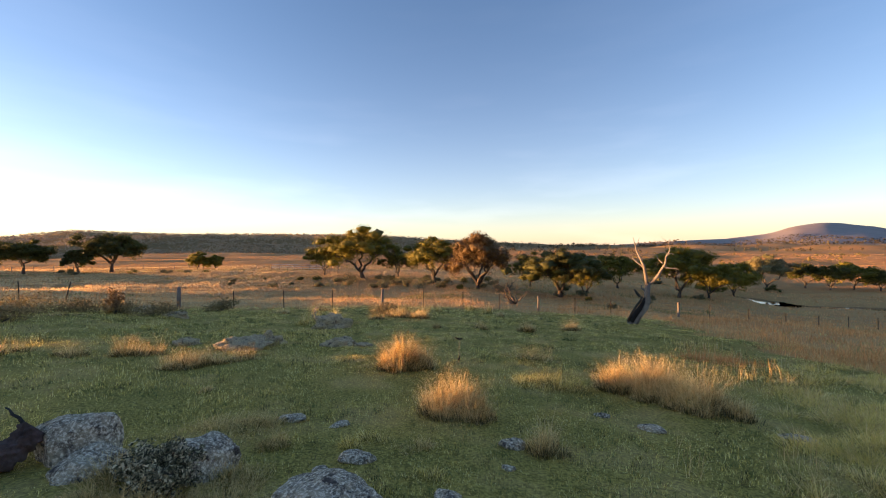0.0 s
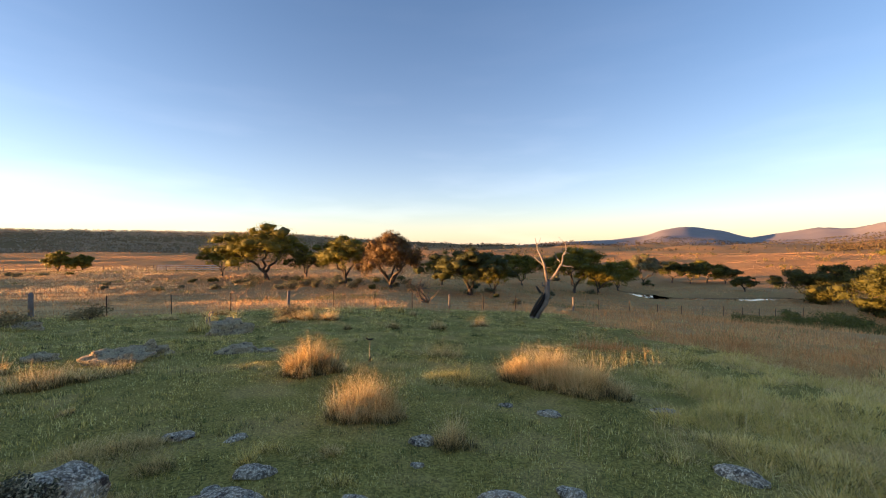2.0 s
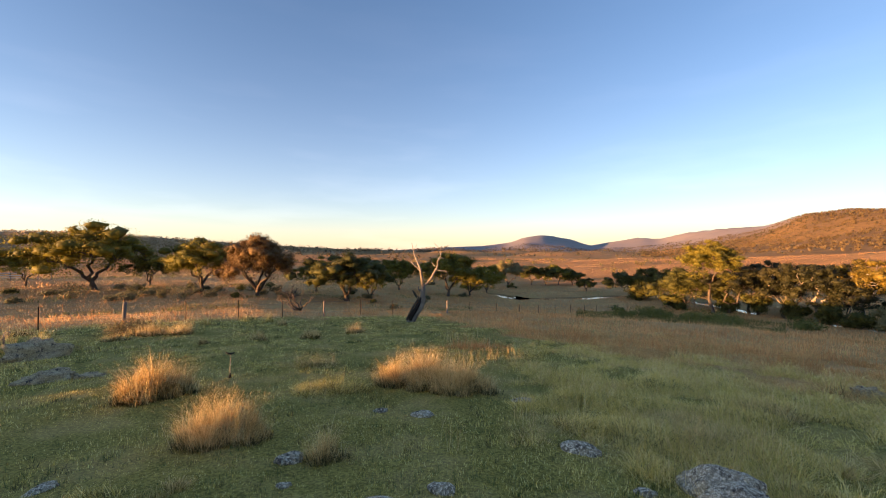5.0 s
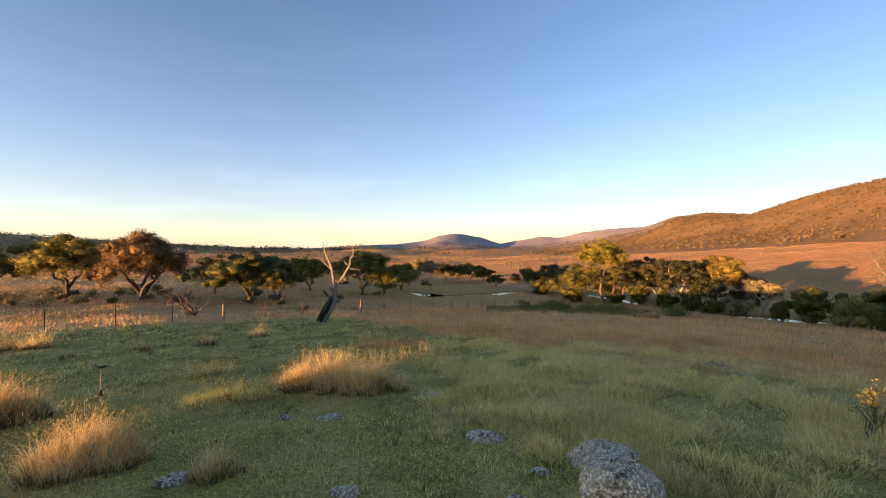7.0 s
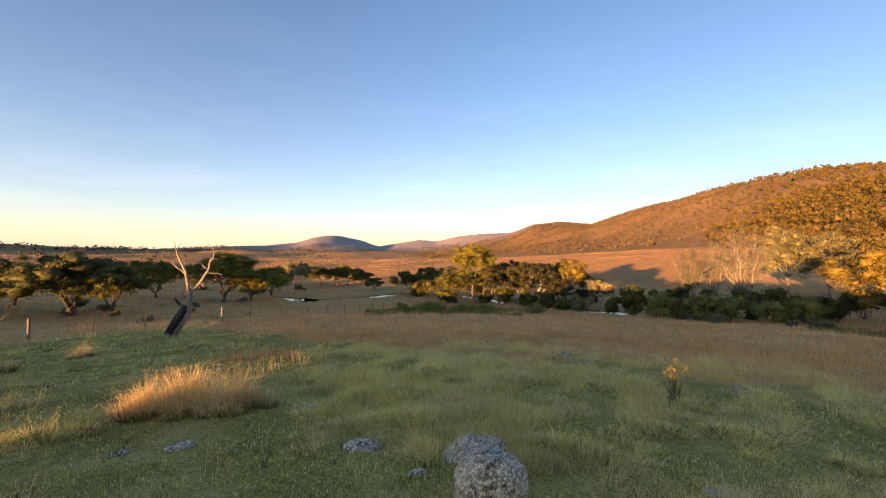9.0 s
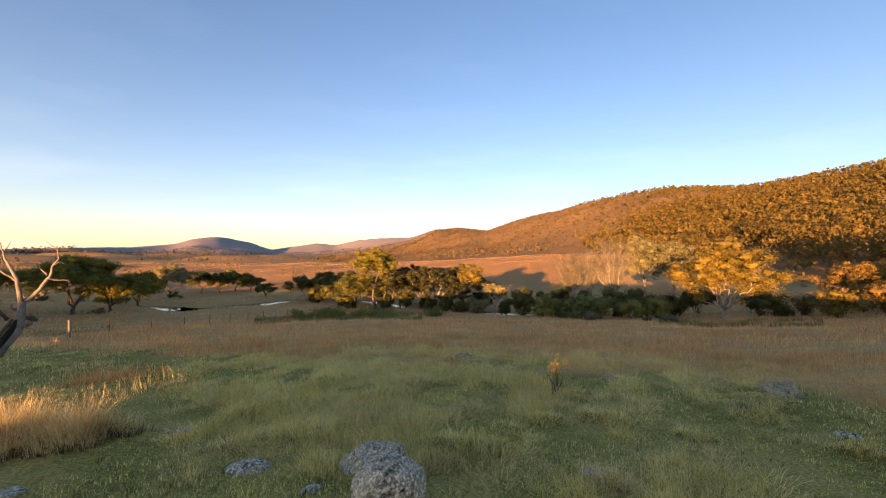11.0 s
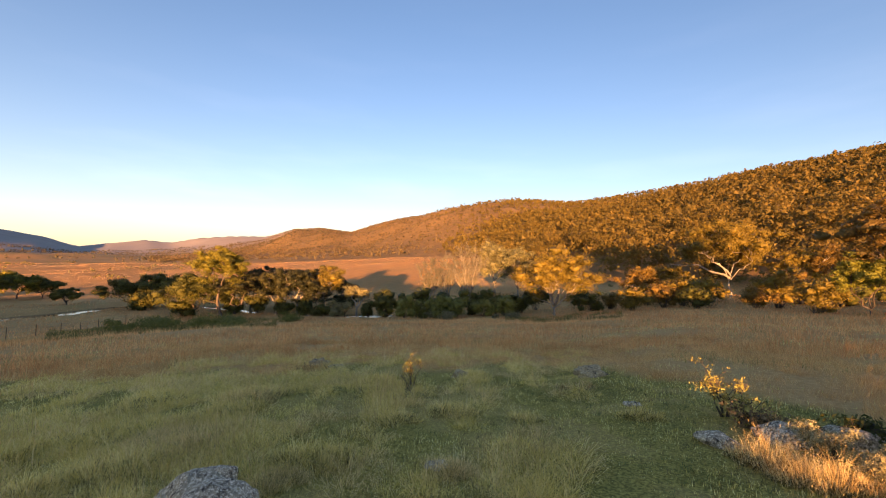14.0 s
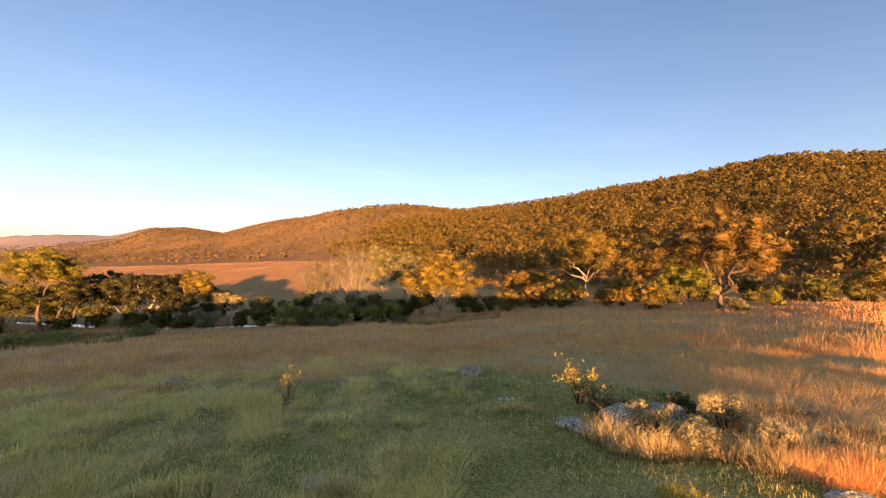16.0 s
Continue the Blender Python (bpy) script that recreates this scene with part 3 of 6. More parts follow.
def shrub(bearing, r, height, spread, leaf, seed, label, name="shrub", count=700, leaf_size=0.12, group="", lobes=6, bark=None):
    """A rounded bush of several stems with lobes of leaves."""
    rng = np.random.default_rng(seed)
    root = thing(name, spot(bearing, r), label, "shrub", group)
    wood, green, inner, inner_r = [], [], [], []
    leaf_size = max(0.03, min(leaf_size, (0.0018 if height > 1.3 else 0.0026) * r))
    for k in range(lobes):
        a, d = rng.uniform(0, 6.3), spread / 2 * 0.62 * math.sqrt(rng.uniform(0, 1))
        c = np.array([math.cos(a) * d, math.sin(a) * d, height * rng.uniform(0.22, 0.8)])
        wood.append(tube(bend((c[0] * 0.2, c[1] * 0.2, -0.1), c, 0.05, 5, rng, 0.06), np.linspace(0.05, 0.012, 5) * max(0.4, height / 3), 5, 0, rng))
        for _ in range(2):
            e = c + rng.normal(0, 0.16, 3) * (spread, spread, height) * 0.7
            e[2] = max(e[2], height * 0.12)
            ball = spread * rng.uniform(0.19, 0.31)
            green.append(leaves(e, ball, int(count / lobes / 2), leaf_size, rng, max(0.7, min(1.2, height / spread))))
            inner.append(e)
            inner_r.append(ball * (0.34 if name == "bush" else 0.5))
    if height > 1.3:
        green.append(masses(inner, inner_r, max(0.7, min(1.2, height / spread)), rng, spread > 2.5, 0.3))
    place_part("stem", mesh_of("stem", *join(wood), bark or M_BARK, True), root)
    place_part("foliage", mesh_of("foliage", *join(green), leaf, True), root)
    return root


def bare_willow(bearing, r, height, spread, seed, label, limbs=8):
    """A leafless tree: a vase of pale limbs that fork again and again into a haze of fine upright twigs."""
    rng = np.random.default_rng(seed)
    root = thing("bare_willow", spot(bearing, r), label, "tree", "pale willows")
    wood, twig_at, twig_to = [], [], []
    for k in range(limbs):
        a = 2.39996 * k + seed
        q = math.sqrt((k + 0.4) / limbs)
        tip = np.array([math.cos(a) * q * spread * 0.42, math.sin(a) * q * spread * 0.42, height * (1.0 - 0.38 * q * q) * rng.uniform(0.85, 1.0)])
        p = bend((math.cos(a) * 0.3, math.sin(a) * 0.3, -0.2), tip, 0.08, 10, rng, 0.018)
        wood.append(tube(p, np.linspace(0.19, 0.03, 10) * height / 13, 6, 0.08, rng))
        for j in range(3, 10):
            for _ in range(3):
                d = rng.normal(0, 1, 3) * (1, 1, 0.35) + (tip - p[0]) / height * 0.9 + (0, 0, 0.4)
                e = p[j] + d / np.linalg.norm(d) * spread * rng.uniform(0.10, 0.22)
                b = bend(p[j], e, 0.10, 5, rng, 0.04)
                wood.append(tube(b, np.linspace(0.05, 0.015, 5), 4, 0.0, rng))
                n = 26
                at = b[rng.integers(1, 5, n)]
                w = rng.normal(0, 0.75, (n, 3)) + d / np.linalg.norm(d) * 0.7 + (0, 0, 0.55)
                twig_at.append(at)
                twig_to.append(w / np.linalg.norm(w, axis=1)[:, None] * rng.uniform(0.5, 1.5, n)[:, None])
    at, to = np.concatenate(twig_at), np.concatenate(twig_to)
    side = np.cross(to, rng.normal(size=to.shape))
    side *= 0.032 / np.linalg.norm(side, axis=1)[:, None]
    v = np.stack([at - side, at + side, at + to], 1).reshape(-1, 3)
    place_part("trunk", mesh_of("trunk", *join(wood), M_WILLOW, True), root)
    tagged(place_part("twig_haze", mesh_of("twig_haze", v, np.arange(len(v)).reshape(-1, 3), M_TWIGS), root, "haze of fine grey twigs"), kind="stuff")
    return root


M_TWIGS = material("bare_twig", [(0.085, 0.072, 0.045), (0.13, 0.11, 0.072), (0.20, 0.165, 0.115)], 0.5, island=0.35, through_light=0.15, rough=0.8)
M_WILLOW = material("willow_bark", [(0.16, 0.13, 0.10), (0.26, 0.215, 0.165), (0.36, 0.31, 0.245)], 3.0, bump=0.3, bump_scale=12.0)
M_LEAF_GREEN = material("mid_green_leaf", [(0.08, 0.088, 0.018), (0.165, 0.165, 0.035), (0.28, 0.25, 0.06)], 0.9, island=0.22, through_light=0.2, rough=0.6)
# dark green taken lower still, so the leaf colour holds the creek gums' shade
M_LEAF_SHADED = material("shaded_green_leaf", [(0.018, 0.020, 0.007), (0.038, 0.038, 0.012), (0.075, 0.066, 0.02)], 0.9, island=0.22, through_light=0.25, rough=0.6)
M_LEAF_LIME = material("lime_leaf", [(0.12, 0.125, 0.018), (0.22, 0.21, 0.028), (0.32, 0.28, 0.04)], 0.9, island=0.22, through_light=0.3, rough=0.55)
M_LEAF_RUST = material("rust_leaf", [(0.09, 0.062, 0.014), (0.19, 0.115, 0.024), (0.30, 0.175, 0.035)], 0.9, island=0.22, through_light=0.25, rough=0.55)
GREEN = "spreading gum tree with olive green crown and dark trunk"
PADDOCK = "trees along the paddock"
LOW = dict(crown_low=0.2, umbrella=0.75)
gum_tree(-46.2, 118, 6.4, 8.4, M_LEAF_DARK, 1, "dark spreading gum tree standing in the dry paddock", trunk=0.5, group=PADDOCK, clumps=12, crown_low=0.35, umbrella=0.7)
gum_tree(-39.5, 116, 8.2, 10.5, M_LEAF_DARK, 2, "large dark gum tree with forked trunk in the paddock", trunk=0.5, lean=0.05, group=PADDOCK, clumps=15, crown_low=0.38, umbrella=0.7)
gum_tree(-42.2, 114, 5.2, 4.8, M_LEAF_DARK, 3, "smaller dark gum leaning beside a larger gum tree", lean=-0.1, group=PADDOCK, clumps=9, trunk=0.5)
gum_tree(-31.4, 128, 4.8, 4.6, M_LEAF, 4, "small round gum tree in the dry field", crown_low=0.12, clumps=10, group=PADDOCK, umbrella=1.3, clump_size=0.2)
gum_tree(-29.5, 128, 3.9, 3.8, M_LEAF, 5, "small round gum tree in the dry field", crown_low=0.12, clumps=10, group=PADDOCK, umbrella=1.3, clump_size=0.2)
gum_tree(-16.4, 92, 6.2, 7.0, M_LEAF, 6, GREEN, clumps=10, group=PADDOCK, **LOW)
gum_tree(-11.2, 80, 9.0, 14.0, M_LEAF, 7, "broad golden green gum with leaning trunk beside the fence line", lean=-0.3, trunk=0.5, crown_low=0.24, clumps=23, group=PADDOCK, umbrella=0.7)
gum_tree(-6.4, 85, 5.4, 6.5, M_LEAF_DARK, 8, GREEN, clumps=9, group=PADDOCK, **LOW)
gum_tree(-1.2, 69, 7.4, 9.4, M_LEAF, 9, "yellow green gum tree with low drooping limbs", crown_low=0.24, clumps=15, lean=-0.12, group=PADDOCK, umbrella=0.8, trunk=0.45)
gum_tree(4.9, 61, 8.6, 8.4, M_LEAF_RED, 10, "tall russet brown gum with pale limbs and broken trunk", crown_low=0.1, clumps=30, count=900, bark=M_BARK, heavy=1.6, forks=5, group=PADDOCK, flat=0.8, umbrella=0.9)
gum_tree(12.2, 72, 5.6, 6.6, M_LEAF, 11, GREEN, clumps=9, group=PADDOCK, **LOW)
gum_tree(16.3, 57, 6.2, 9.6, M_LEAF_DARK, 12, "dark green gum with thick leaning trunk below the fence", crown_low=0.24, clumps=15, lean=-0.2, trunk=0.6, group=PADDOCK, umbrella=0.75)
gum_tree(19.6, 62, 4.6, 5.6, M_LEAF, 17, GREEN, clumps=9, group=PADDOCK, **LOW)
gum_tree(23.4, 82, 6.5, 8.0, M_LEAF, 13, GREEN, clumps=12, group=PADDOCK, **LOW)
gum_tree(30.4, 76, 8.4, 9.6, M_LEAF, 14, GREEN, clumps=15, lean=0.1, group=PADDOCK, **LOW)
gum_tree(33.4, 80, 6.0, 7.4, M_LEAF, 18, GREEN, clumps=11, group=PADDOCK, **LOW)
gum_tree(35.8, 92, 6.4, 8.0, M_LEAF, 15, GREEN, clumps=11, group=PADDOCK, **LOW)
gum_tree(38.8, 108, 7.4, 8.0, M_LEAF_GREY, 16, "grey green gum with thin crown near the pond", clumps=10, group=PADDOCK, **LOW)
for i, (b, r, h, w) in enumerate(((33.6, 100, 3.6, 5.5), (42.0, 120, 5.8, 7.5), (43.9, 118, 5.0, 7), (45.6, 122, 5.6, 8), (47.4, 122, 4.0, 6), (49.2, 104, 3.2, 5))):
    gum_tree(b, r, h, w, M_LEAF if i % 3 == 0 else M_LEAF_DARK, 30 + i, "dark rounded tree on the far bank of the creek", name="creek_tree", clumps=9, group="trees on the far bank", count=520, **LOW)
# the low bank gums' dark leaf paints in shade the sun leaves out
gum_tree(54.6, 92, 5.4, 8.4, M_LEAF_DARK, 40, "low golden green gum beside the creek", clumps=12, group="creek trees", **LOW)
gum_tree(58.0, 94, 6.2, 8.6, M_LEAF_DARK, 41, "spreading gum tree on the creek bank", clumps=14, group="creek trees", **LOW)
gum_tree(63.2, 74, 10.3, 7.8, M_LEAF, 42, "tall gum with high flat green crown and straight bare trunk", crown_low=0.70, clumps=44, trunk=0.4, count=600, flat=0.55, clump_size=0.15, group="creek trees", umbrella=0.75, heavy=0.78,
         arms=((-4.2, 1.9, 2.5, 0.10), (-2.8, 4.2, 5.3, 0.08), (2.6, 4.3, 5.2, 0.08), (-1.3, 4.4, 5.6, 0.07), (1.3, 4.4, 5.7, 0.07)))
gum_tree(60.6, 77, 6.2, 9.6, M_LEAF_DARK, 43, "olive green gum crown spreading low by the creek", clumps=18, group="creek trees", **LOW)
gum_tree(65.0, 76, 7.0, 7.4, M_LEAF_SHADED, 49, "dark green gum crown low by the creek, shade painted in its leaves", clumps=12, group="creek trees", **LOW)
gum_tree(66.8, 82, 8.2, 7.5, M_LEAF_SHADED, 44, "dark slender gum on the creek bank, shade painted in its leaves", crown_low=0.4, clumps=13, group="creek trees", forks=4, trunk=0.28, bark=M_WILLOW)
gum_tree(69.8, 78, 8.6, 7.5, M_LEAF_SHADED, 45, "dark slender gum on the creek bank, shade painted in its leaves", crown_low=0.42, clumps=13, group="creek trees", bark=M_WILLOW, forks=4, trunk=0.28)
gum_tree(72.4, 76, 8.8, 7.5, M_LEAF_SHADED, 46, "dark slender gum on the creek bank, shade painted in its leaves", crown_low=0.42, clumps=13, group="creek trees", bark=M_WILLOW, forks=4, trunk=0.28)
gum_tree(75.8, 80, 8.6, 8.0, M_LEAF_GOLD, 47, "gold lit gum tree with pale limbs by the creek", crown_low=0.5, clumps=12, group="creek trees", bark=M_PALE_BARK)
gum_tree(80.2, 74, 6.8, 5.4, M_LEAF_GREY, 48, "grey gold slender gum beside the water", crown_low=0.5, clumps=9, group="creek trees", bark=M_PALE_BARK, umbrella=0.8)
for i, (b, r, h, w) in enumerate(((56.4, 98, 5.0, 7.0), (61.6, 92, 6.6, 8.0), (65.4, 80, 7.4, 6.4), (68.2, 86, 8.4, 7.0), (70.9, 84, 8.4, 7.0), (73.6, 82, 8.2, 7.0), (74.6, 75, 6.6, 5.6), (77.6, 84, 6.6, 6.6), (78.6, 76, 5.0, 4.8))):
    gum_tree(b, r, h, w, M_LEAF_SHADED, 130 + i, "dark crowded gum along the creek bank, shade painted in its leaves", crown_low=0.25, clumps=12, count=480, group="creek trees", bark=M_WILLOW if i % 2 else None, trunk=0.22, umbrella=0.9)
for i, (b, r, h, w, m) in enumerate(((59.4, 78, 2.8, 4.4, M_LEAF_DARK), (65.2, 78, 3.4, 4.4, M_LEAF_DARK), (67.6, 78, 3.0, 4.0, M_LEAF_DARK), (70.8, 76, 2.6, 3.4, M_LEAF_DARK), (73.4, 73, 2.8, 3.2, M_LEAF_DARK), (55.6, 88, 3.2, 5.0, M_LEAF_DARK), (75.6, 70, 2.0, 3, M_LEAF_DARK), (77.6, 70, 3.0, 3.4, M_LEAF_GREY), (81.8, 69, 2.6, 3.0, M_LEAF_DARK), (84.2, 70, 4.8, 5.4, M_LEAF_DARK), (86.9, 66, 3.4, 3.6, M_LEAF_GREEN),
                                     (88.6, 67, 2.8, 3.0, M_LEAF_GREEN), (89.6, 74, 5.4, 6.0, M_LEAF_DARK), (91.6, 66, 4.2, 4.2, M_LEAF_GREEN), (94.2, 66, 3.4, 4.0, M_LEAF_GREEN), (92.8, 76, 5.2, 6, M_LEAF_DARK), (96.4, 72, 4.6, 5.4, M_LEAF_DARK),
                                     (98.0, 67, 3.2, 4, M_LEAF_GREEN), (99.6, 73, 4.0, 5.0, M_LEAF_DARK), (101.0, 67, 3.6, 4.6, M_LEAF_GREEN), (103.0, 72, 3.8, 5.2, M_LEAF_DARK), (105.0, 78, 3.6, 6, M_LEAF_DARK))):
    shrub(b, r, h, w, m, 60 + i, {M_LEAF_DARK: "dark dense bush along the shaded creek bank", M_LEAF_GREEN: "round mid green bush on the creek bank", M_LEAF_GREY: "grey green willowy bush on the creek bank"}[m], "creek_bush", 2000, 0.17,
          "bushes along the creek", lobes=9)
for i, (b, r, h, w) in enumerate(((57.4, 51, 0.9, 4.2), (62.6, 50, 1.0, 5.2), (64.8, 46, 0.7, 3.6), (71.6, 56, 1.0, 3.6))):
    shrub(b, r, h, w, M_LEAF_GREEN, 150 + i, "low spreading green bush in the grass above the creek", "low_bush", 1500, 0.1, "bushes along the creek", lobes=9)
bare_willow(90.4, 96, 10.0, 8.5, 80, "half bare pale willow with fine grey limbs", 7)
bare_willow(95.6, 94, 13.4, 11.0, 81, "tall bare willow with white limbs and fine twigs", 10)
bare_willow(92.8, 103, 11.0, 8.0, 84, "half bare pale willow with fine grey limbs", 6)
gum_tree(99.4, 112, 14.6, 11.0, M_LEAF_GREY, 82, "grey green gum standing behind bare willows", crown_low=0.25, clumps=26, bark=M_WILLOW, heavy=0.7, forks=5, count=420, group="pale willows", flat=0.8)
gum_tree(102.6, 106, 14.4, 9.5, M_LEAF_GREY, 83, "grey green gum standing behind bare willows", crown_low=0.2, clumps=24, bark=M_WILLOW, heavy=0.7, forks=5, count=420, group="pale willows", flat=0.8)
gum_tree(107.6, 63, 9.6, 11.5, M_LEAF_GOLD, 90, "golden gum with white branching trunk at the field edge", crown_low=0.24, clumps=22, bark=M_WHITE_BARK, heavy=0.8, forks=6, count=640, group="white gums", umbrella=0.8,
         arms=((-3.2, 1.0, 2.7, 0.11), (3.0, 1.1, 3.4, 0.10), (-1.2, 1.3, 5.0, 0.10)))
gum_tree(127.6, 90, 14.0, 14.0, M_LEAF_GOLD, 91, "old white limbed gum with a long low branch", crown_low=0.33, clumps=26, bark=M_WHITE_BARK, lean=-0.15, heavy=0.52, count=640, group="white gums", umbrella=0.9,
         arms=((-9.5, 3.2, 5.6, 0.24), (-4.5, 3.6, 8.0, 0.16)))
gum_tree(142.2, 54, 11.0, 11.5, M_LEAF_RUST, 92, "tall thick trunked gum with russet gold crown", crown_low=0.22, clumps=23, bark=M_BARK, heavy=1.2, count=640, group="white gums", umbrella=1.0, forks=5)
gum_tree(138.6, 52, 5.6, 5.2, M_LEAF_LIME, 93, "small bright green gum in front of a tall gum", crown_low=0.14, clumps=20, group="white gums", umbrella=0.9, heavy=0.7)
for i, (b, r, h, w) in enumerate(((118.4, 82, 6.6, 7.4), (121.4, 84, 6.4, 7.6), (133.4, 92, 9.0, 8.0), (136.4, 90, 9.5, 8.5))):
    gum_tree(b, r, h, w, M_LEAF_GOLD if i % 3 else M_LEAF_RUST, 95 + i, "gold lit gum crowding the foot of the wooded hill", crown_low=0.15, clumps=14, count=480, group="gums at the hill's foot", umbrella=1.0, trunk=0.25, bark=M_PALE_BARK)
gum_tree(157.0, 66, 6.0, 9.0, M_LEAF_GOLD, 94, "gold lit gum at the paddock edge", crown_low=0.2, clumps=12, group="white gums")
for i, (b, r, h, w, m) in enumerate(((110.8, 76, 4.0, 5.4, M_LEAF_DARK), (112.4, 70, 3.4, 4.6, M_LEAF_DARK), (114.6, 72, 2.6, 4, M_LEAF_RUST), (117.2, 64, 3.4, 4.6, M_LEAF_GOLD), (118.8, 76, 3.8, 5, M_LEAF_GOLD), (120.8, 68, 3.6, 4.8, M_LEAF_RUST), (122.8, 70, 4.2, 5.4, M_LEAF_GOLD),
                                     (125.6, 76, 3.8, 5, M_LEAF_GOLD), (124.2, 64, 3.0, 4.4, M_LEAF_DARK), (131.8, 62, 4.2, 4.6, M_LEAF_GOLD), (129.8, 60, 2.8, 3.6, M_LEAF_RUST), (134.8, 52, 3.2, 4.0, M_LEAF_GOLD), (133.4, 74, 4.6, 6, M_LEAF_RUST), (136.4, 70, 4.4, 6, M_LEAF_DARK),
                                     (147.0, 66, 2.0, 2.2, M_LEAF_LIME), (144.0, 51, 1.2, 2.0, M_LEAF_GREY), (140.4, 78, 4.4, 7, M_LEAF_DARK), (145.2, 80, 4.2, 7, M_LEAF_DARK), (150.5, 82, 3.6, 6, M_LEAF_DARK), (153.5, 84, 3.8, 7, M_LEAF_DARK), (148.0, 86, 4.0, 6, M_LEAF_GOLD))):
    shrub(b, r, h, w, m, 110 + i, {M_LEAF_GOLD: "gold lit bush at the foot of the wooded hill", M_LEAF_LIME: "bright green bush in the dry grass", M_LEAF_GREY: "grey gold bush at the foot of the wooded hill", M_LEAF_RUST: "russet gold bush at the foot of the wooded hill"}.get(m, "dark bush at the foot of the wooded hill"), "bush", 2600, 0.095, "bushes below the hill", lobes=13)


M_RIDGE = material("ridge_leaf", [(0.07, 0.050, 0.023), (0.105, 0.071, 0.031), (0.14, 0.092, 0.04)], 0.05, island=0.15, rough=0.7)
# brown leaves of the far rise, lightened to paint distance haze into them
M_HAZY = material("hazed_rise_leaf", [(0.38, 0.27, 0.175), (0.46, 0.325, 0.205), (0.52, 0.365, 0.225)], 0.02, island=0.1, rough=0.8)
M_UNDER = material("understory_leaf", [(0.09, 0.075, 0.022), (0.15, 0.118, 0.034), (0.22, 0.16, 0.045)], 0.2, island=0.2, rough=0.7)


# the woods on the hills: far too many to count
def woods(name, label, spots, height, leaf, rng, tufts, per, size, low=0.36, high=0.86, girth=0.24, solid=True):
    x, y = spots
    z = ground_z(x, y)
    greens, bodies, sizes = [], [], []
    h = height * rng.uniform(0.65, 1.3, len(x))
    for k in range(tufts):
        a, d = rng.uniform(0, 6.3, len(x)), h * girth * np.sqrt(rng.uniform(0.05, 1.0, len(x)))
        c = np.stack([x + np.cos(a) * d, y + np.sin(a) * d, z + h * rng.uniform(low, high, len(x))], 1)
        ball = h * rng.uniform(0.14, 0.23, len(x))
        bodies.append(c)
        sizes.append(ball * 0.66)
        for _ in range(per):
            d = rng.normal(size=(len(x), 3)) + (0, 0, 0.35)
            d /= np.linalg.norm(d, axis=1)[:, None]
            p = c + d * (ball * rng.uniform(0.45, 1.15, len(x)))[:, None] * (1, 1, 0.85)
            u = rng.normal(size=(len(x), 3))
            u -= d * (u * d).sum(1)[:, None] * 0.9
            u /= np.linalg.norm(u, axis=1)[:, None]
            w = np.cross(d, u) + 0.2 * rng.normal(size=(len(x), 3))
            s = (size * h / height * rng.uniform(0.6, 1.3, len(x)))[:, None]
            greens.append(np.stack([p + u * s, p + w * s, p - (u + w) * s * 0.6], 1))
    g = np.stack(greens, 1).reshape(-1, 3)
    leafy = [(g, np.arange(len(g)).reshape(-1, 3))]
    if solid:
        leafy.append(masses(np.concatenate(bodies), np.concatenate(sizes), 0.75, rng, False, 0.3))
    tagged(new(name, mesh_of(name, *join(leafy), leaf, True)), label, "woods", kind="stuff")


def scatter(rng, n, b0, b1, r0, r1, keep):
    b, r = rng.uniform(b0, b1, n), np.sqrt(rng.uniform(r0 ** 2, r1 ** 2, n))
    x, y = r * np.sin(np.radians(b)), r * np.cos(np.radians(b))
    ok = keep(b, r, x, y)
    return x[ok], y[ok]


g = np.random.default_rng(21)
fr_of, cr_of = (lambda b: by_bearing(b, FOOT_R)), (lambda b: by_bearing(b, CREST_R))


def hill_spots(n, r0, r1, start=1.0, open_foot=1.0):
    return scatter(g, n, 88, 172, r0, r1, lambda b, r, x, y: (clearing(b, r) < 0.5) & (g.random(len(r)) < np.where((b < 125) & (r < 170), open_foot, 1.0)) & ((g.random(len(r)) < smooth(88, 108, b)) | (r < 250)) & (b > 99 - 0.02 * r) & (r > fr_of(b) * start) & (r < cr_of(b) * 1.05))


woods("hill_foot_woods", "gold lit gums at the foot of the wooded hill", hill_spots(2000, 88, 230, 1.0, 0.5), 9.0, M_FOREST, g, 5, 22, 0.45, 0.25, 0.85, 0.22, False)
woods("hill_understory", "dark scrub beneath the gums of the hill", hill_spots(1500, 85, 240, 0.93, 0.35), 3.4, M_UNDER, g, 3, 9, 0.36, 0.15, 0.6, 0.5, False)
woods("hill_woods", "gold lit eucalypt forest covering the near hillside", hill_spots(8200, 225, 480), 8.5, M_FOREST, g, 3, 10, 0.85, 0.3, 0.85, 0.22, False)
woods("hill_top_woods", "eucalypt forest on the upper hillside", hill_spots(11000, 480, 1200), 8.0, M_FOREST, g, 2, 7, 1.15, 0.2, 0.65, 0.24, False)
woods("ridge_woods", "brown eucalypt forest on the long ridge",
      scatter(g, 18000, 56, 108, 330, 2100, lambda b, r, x, y: (r > fr_of(b) * 1.2 + 40 * ripple(x, y, 130, 8)) & (r < cr_of(b) * 1.02) & (g.random(len(r)) < smooth(109, 92, b))), 4.6, M_RIDGE, g, 2, 5, 1.15, 0.0, 0.5, 0.5, False)
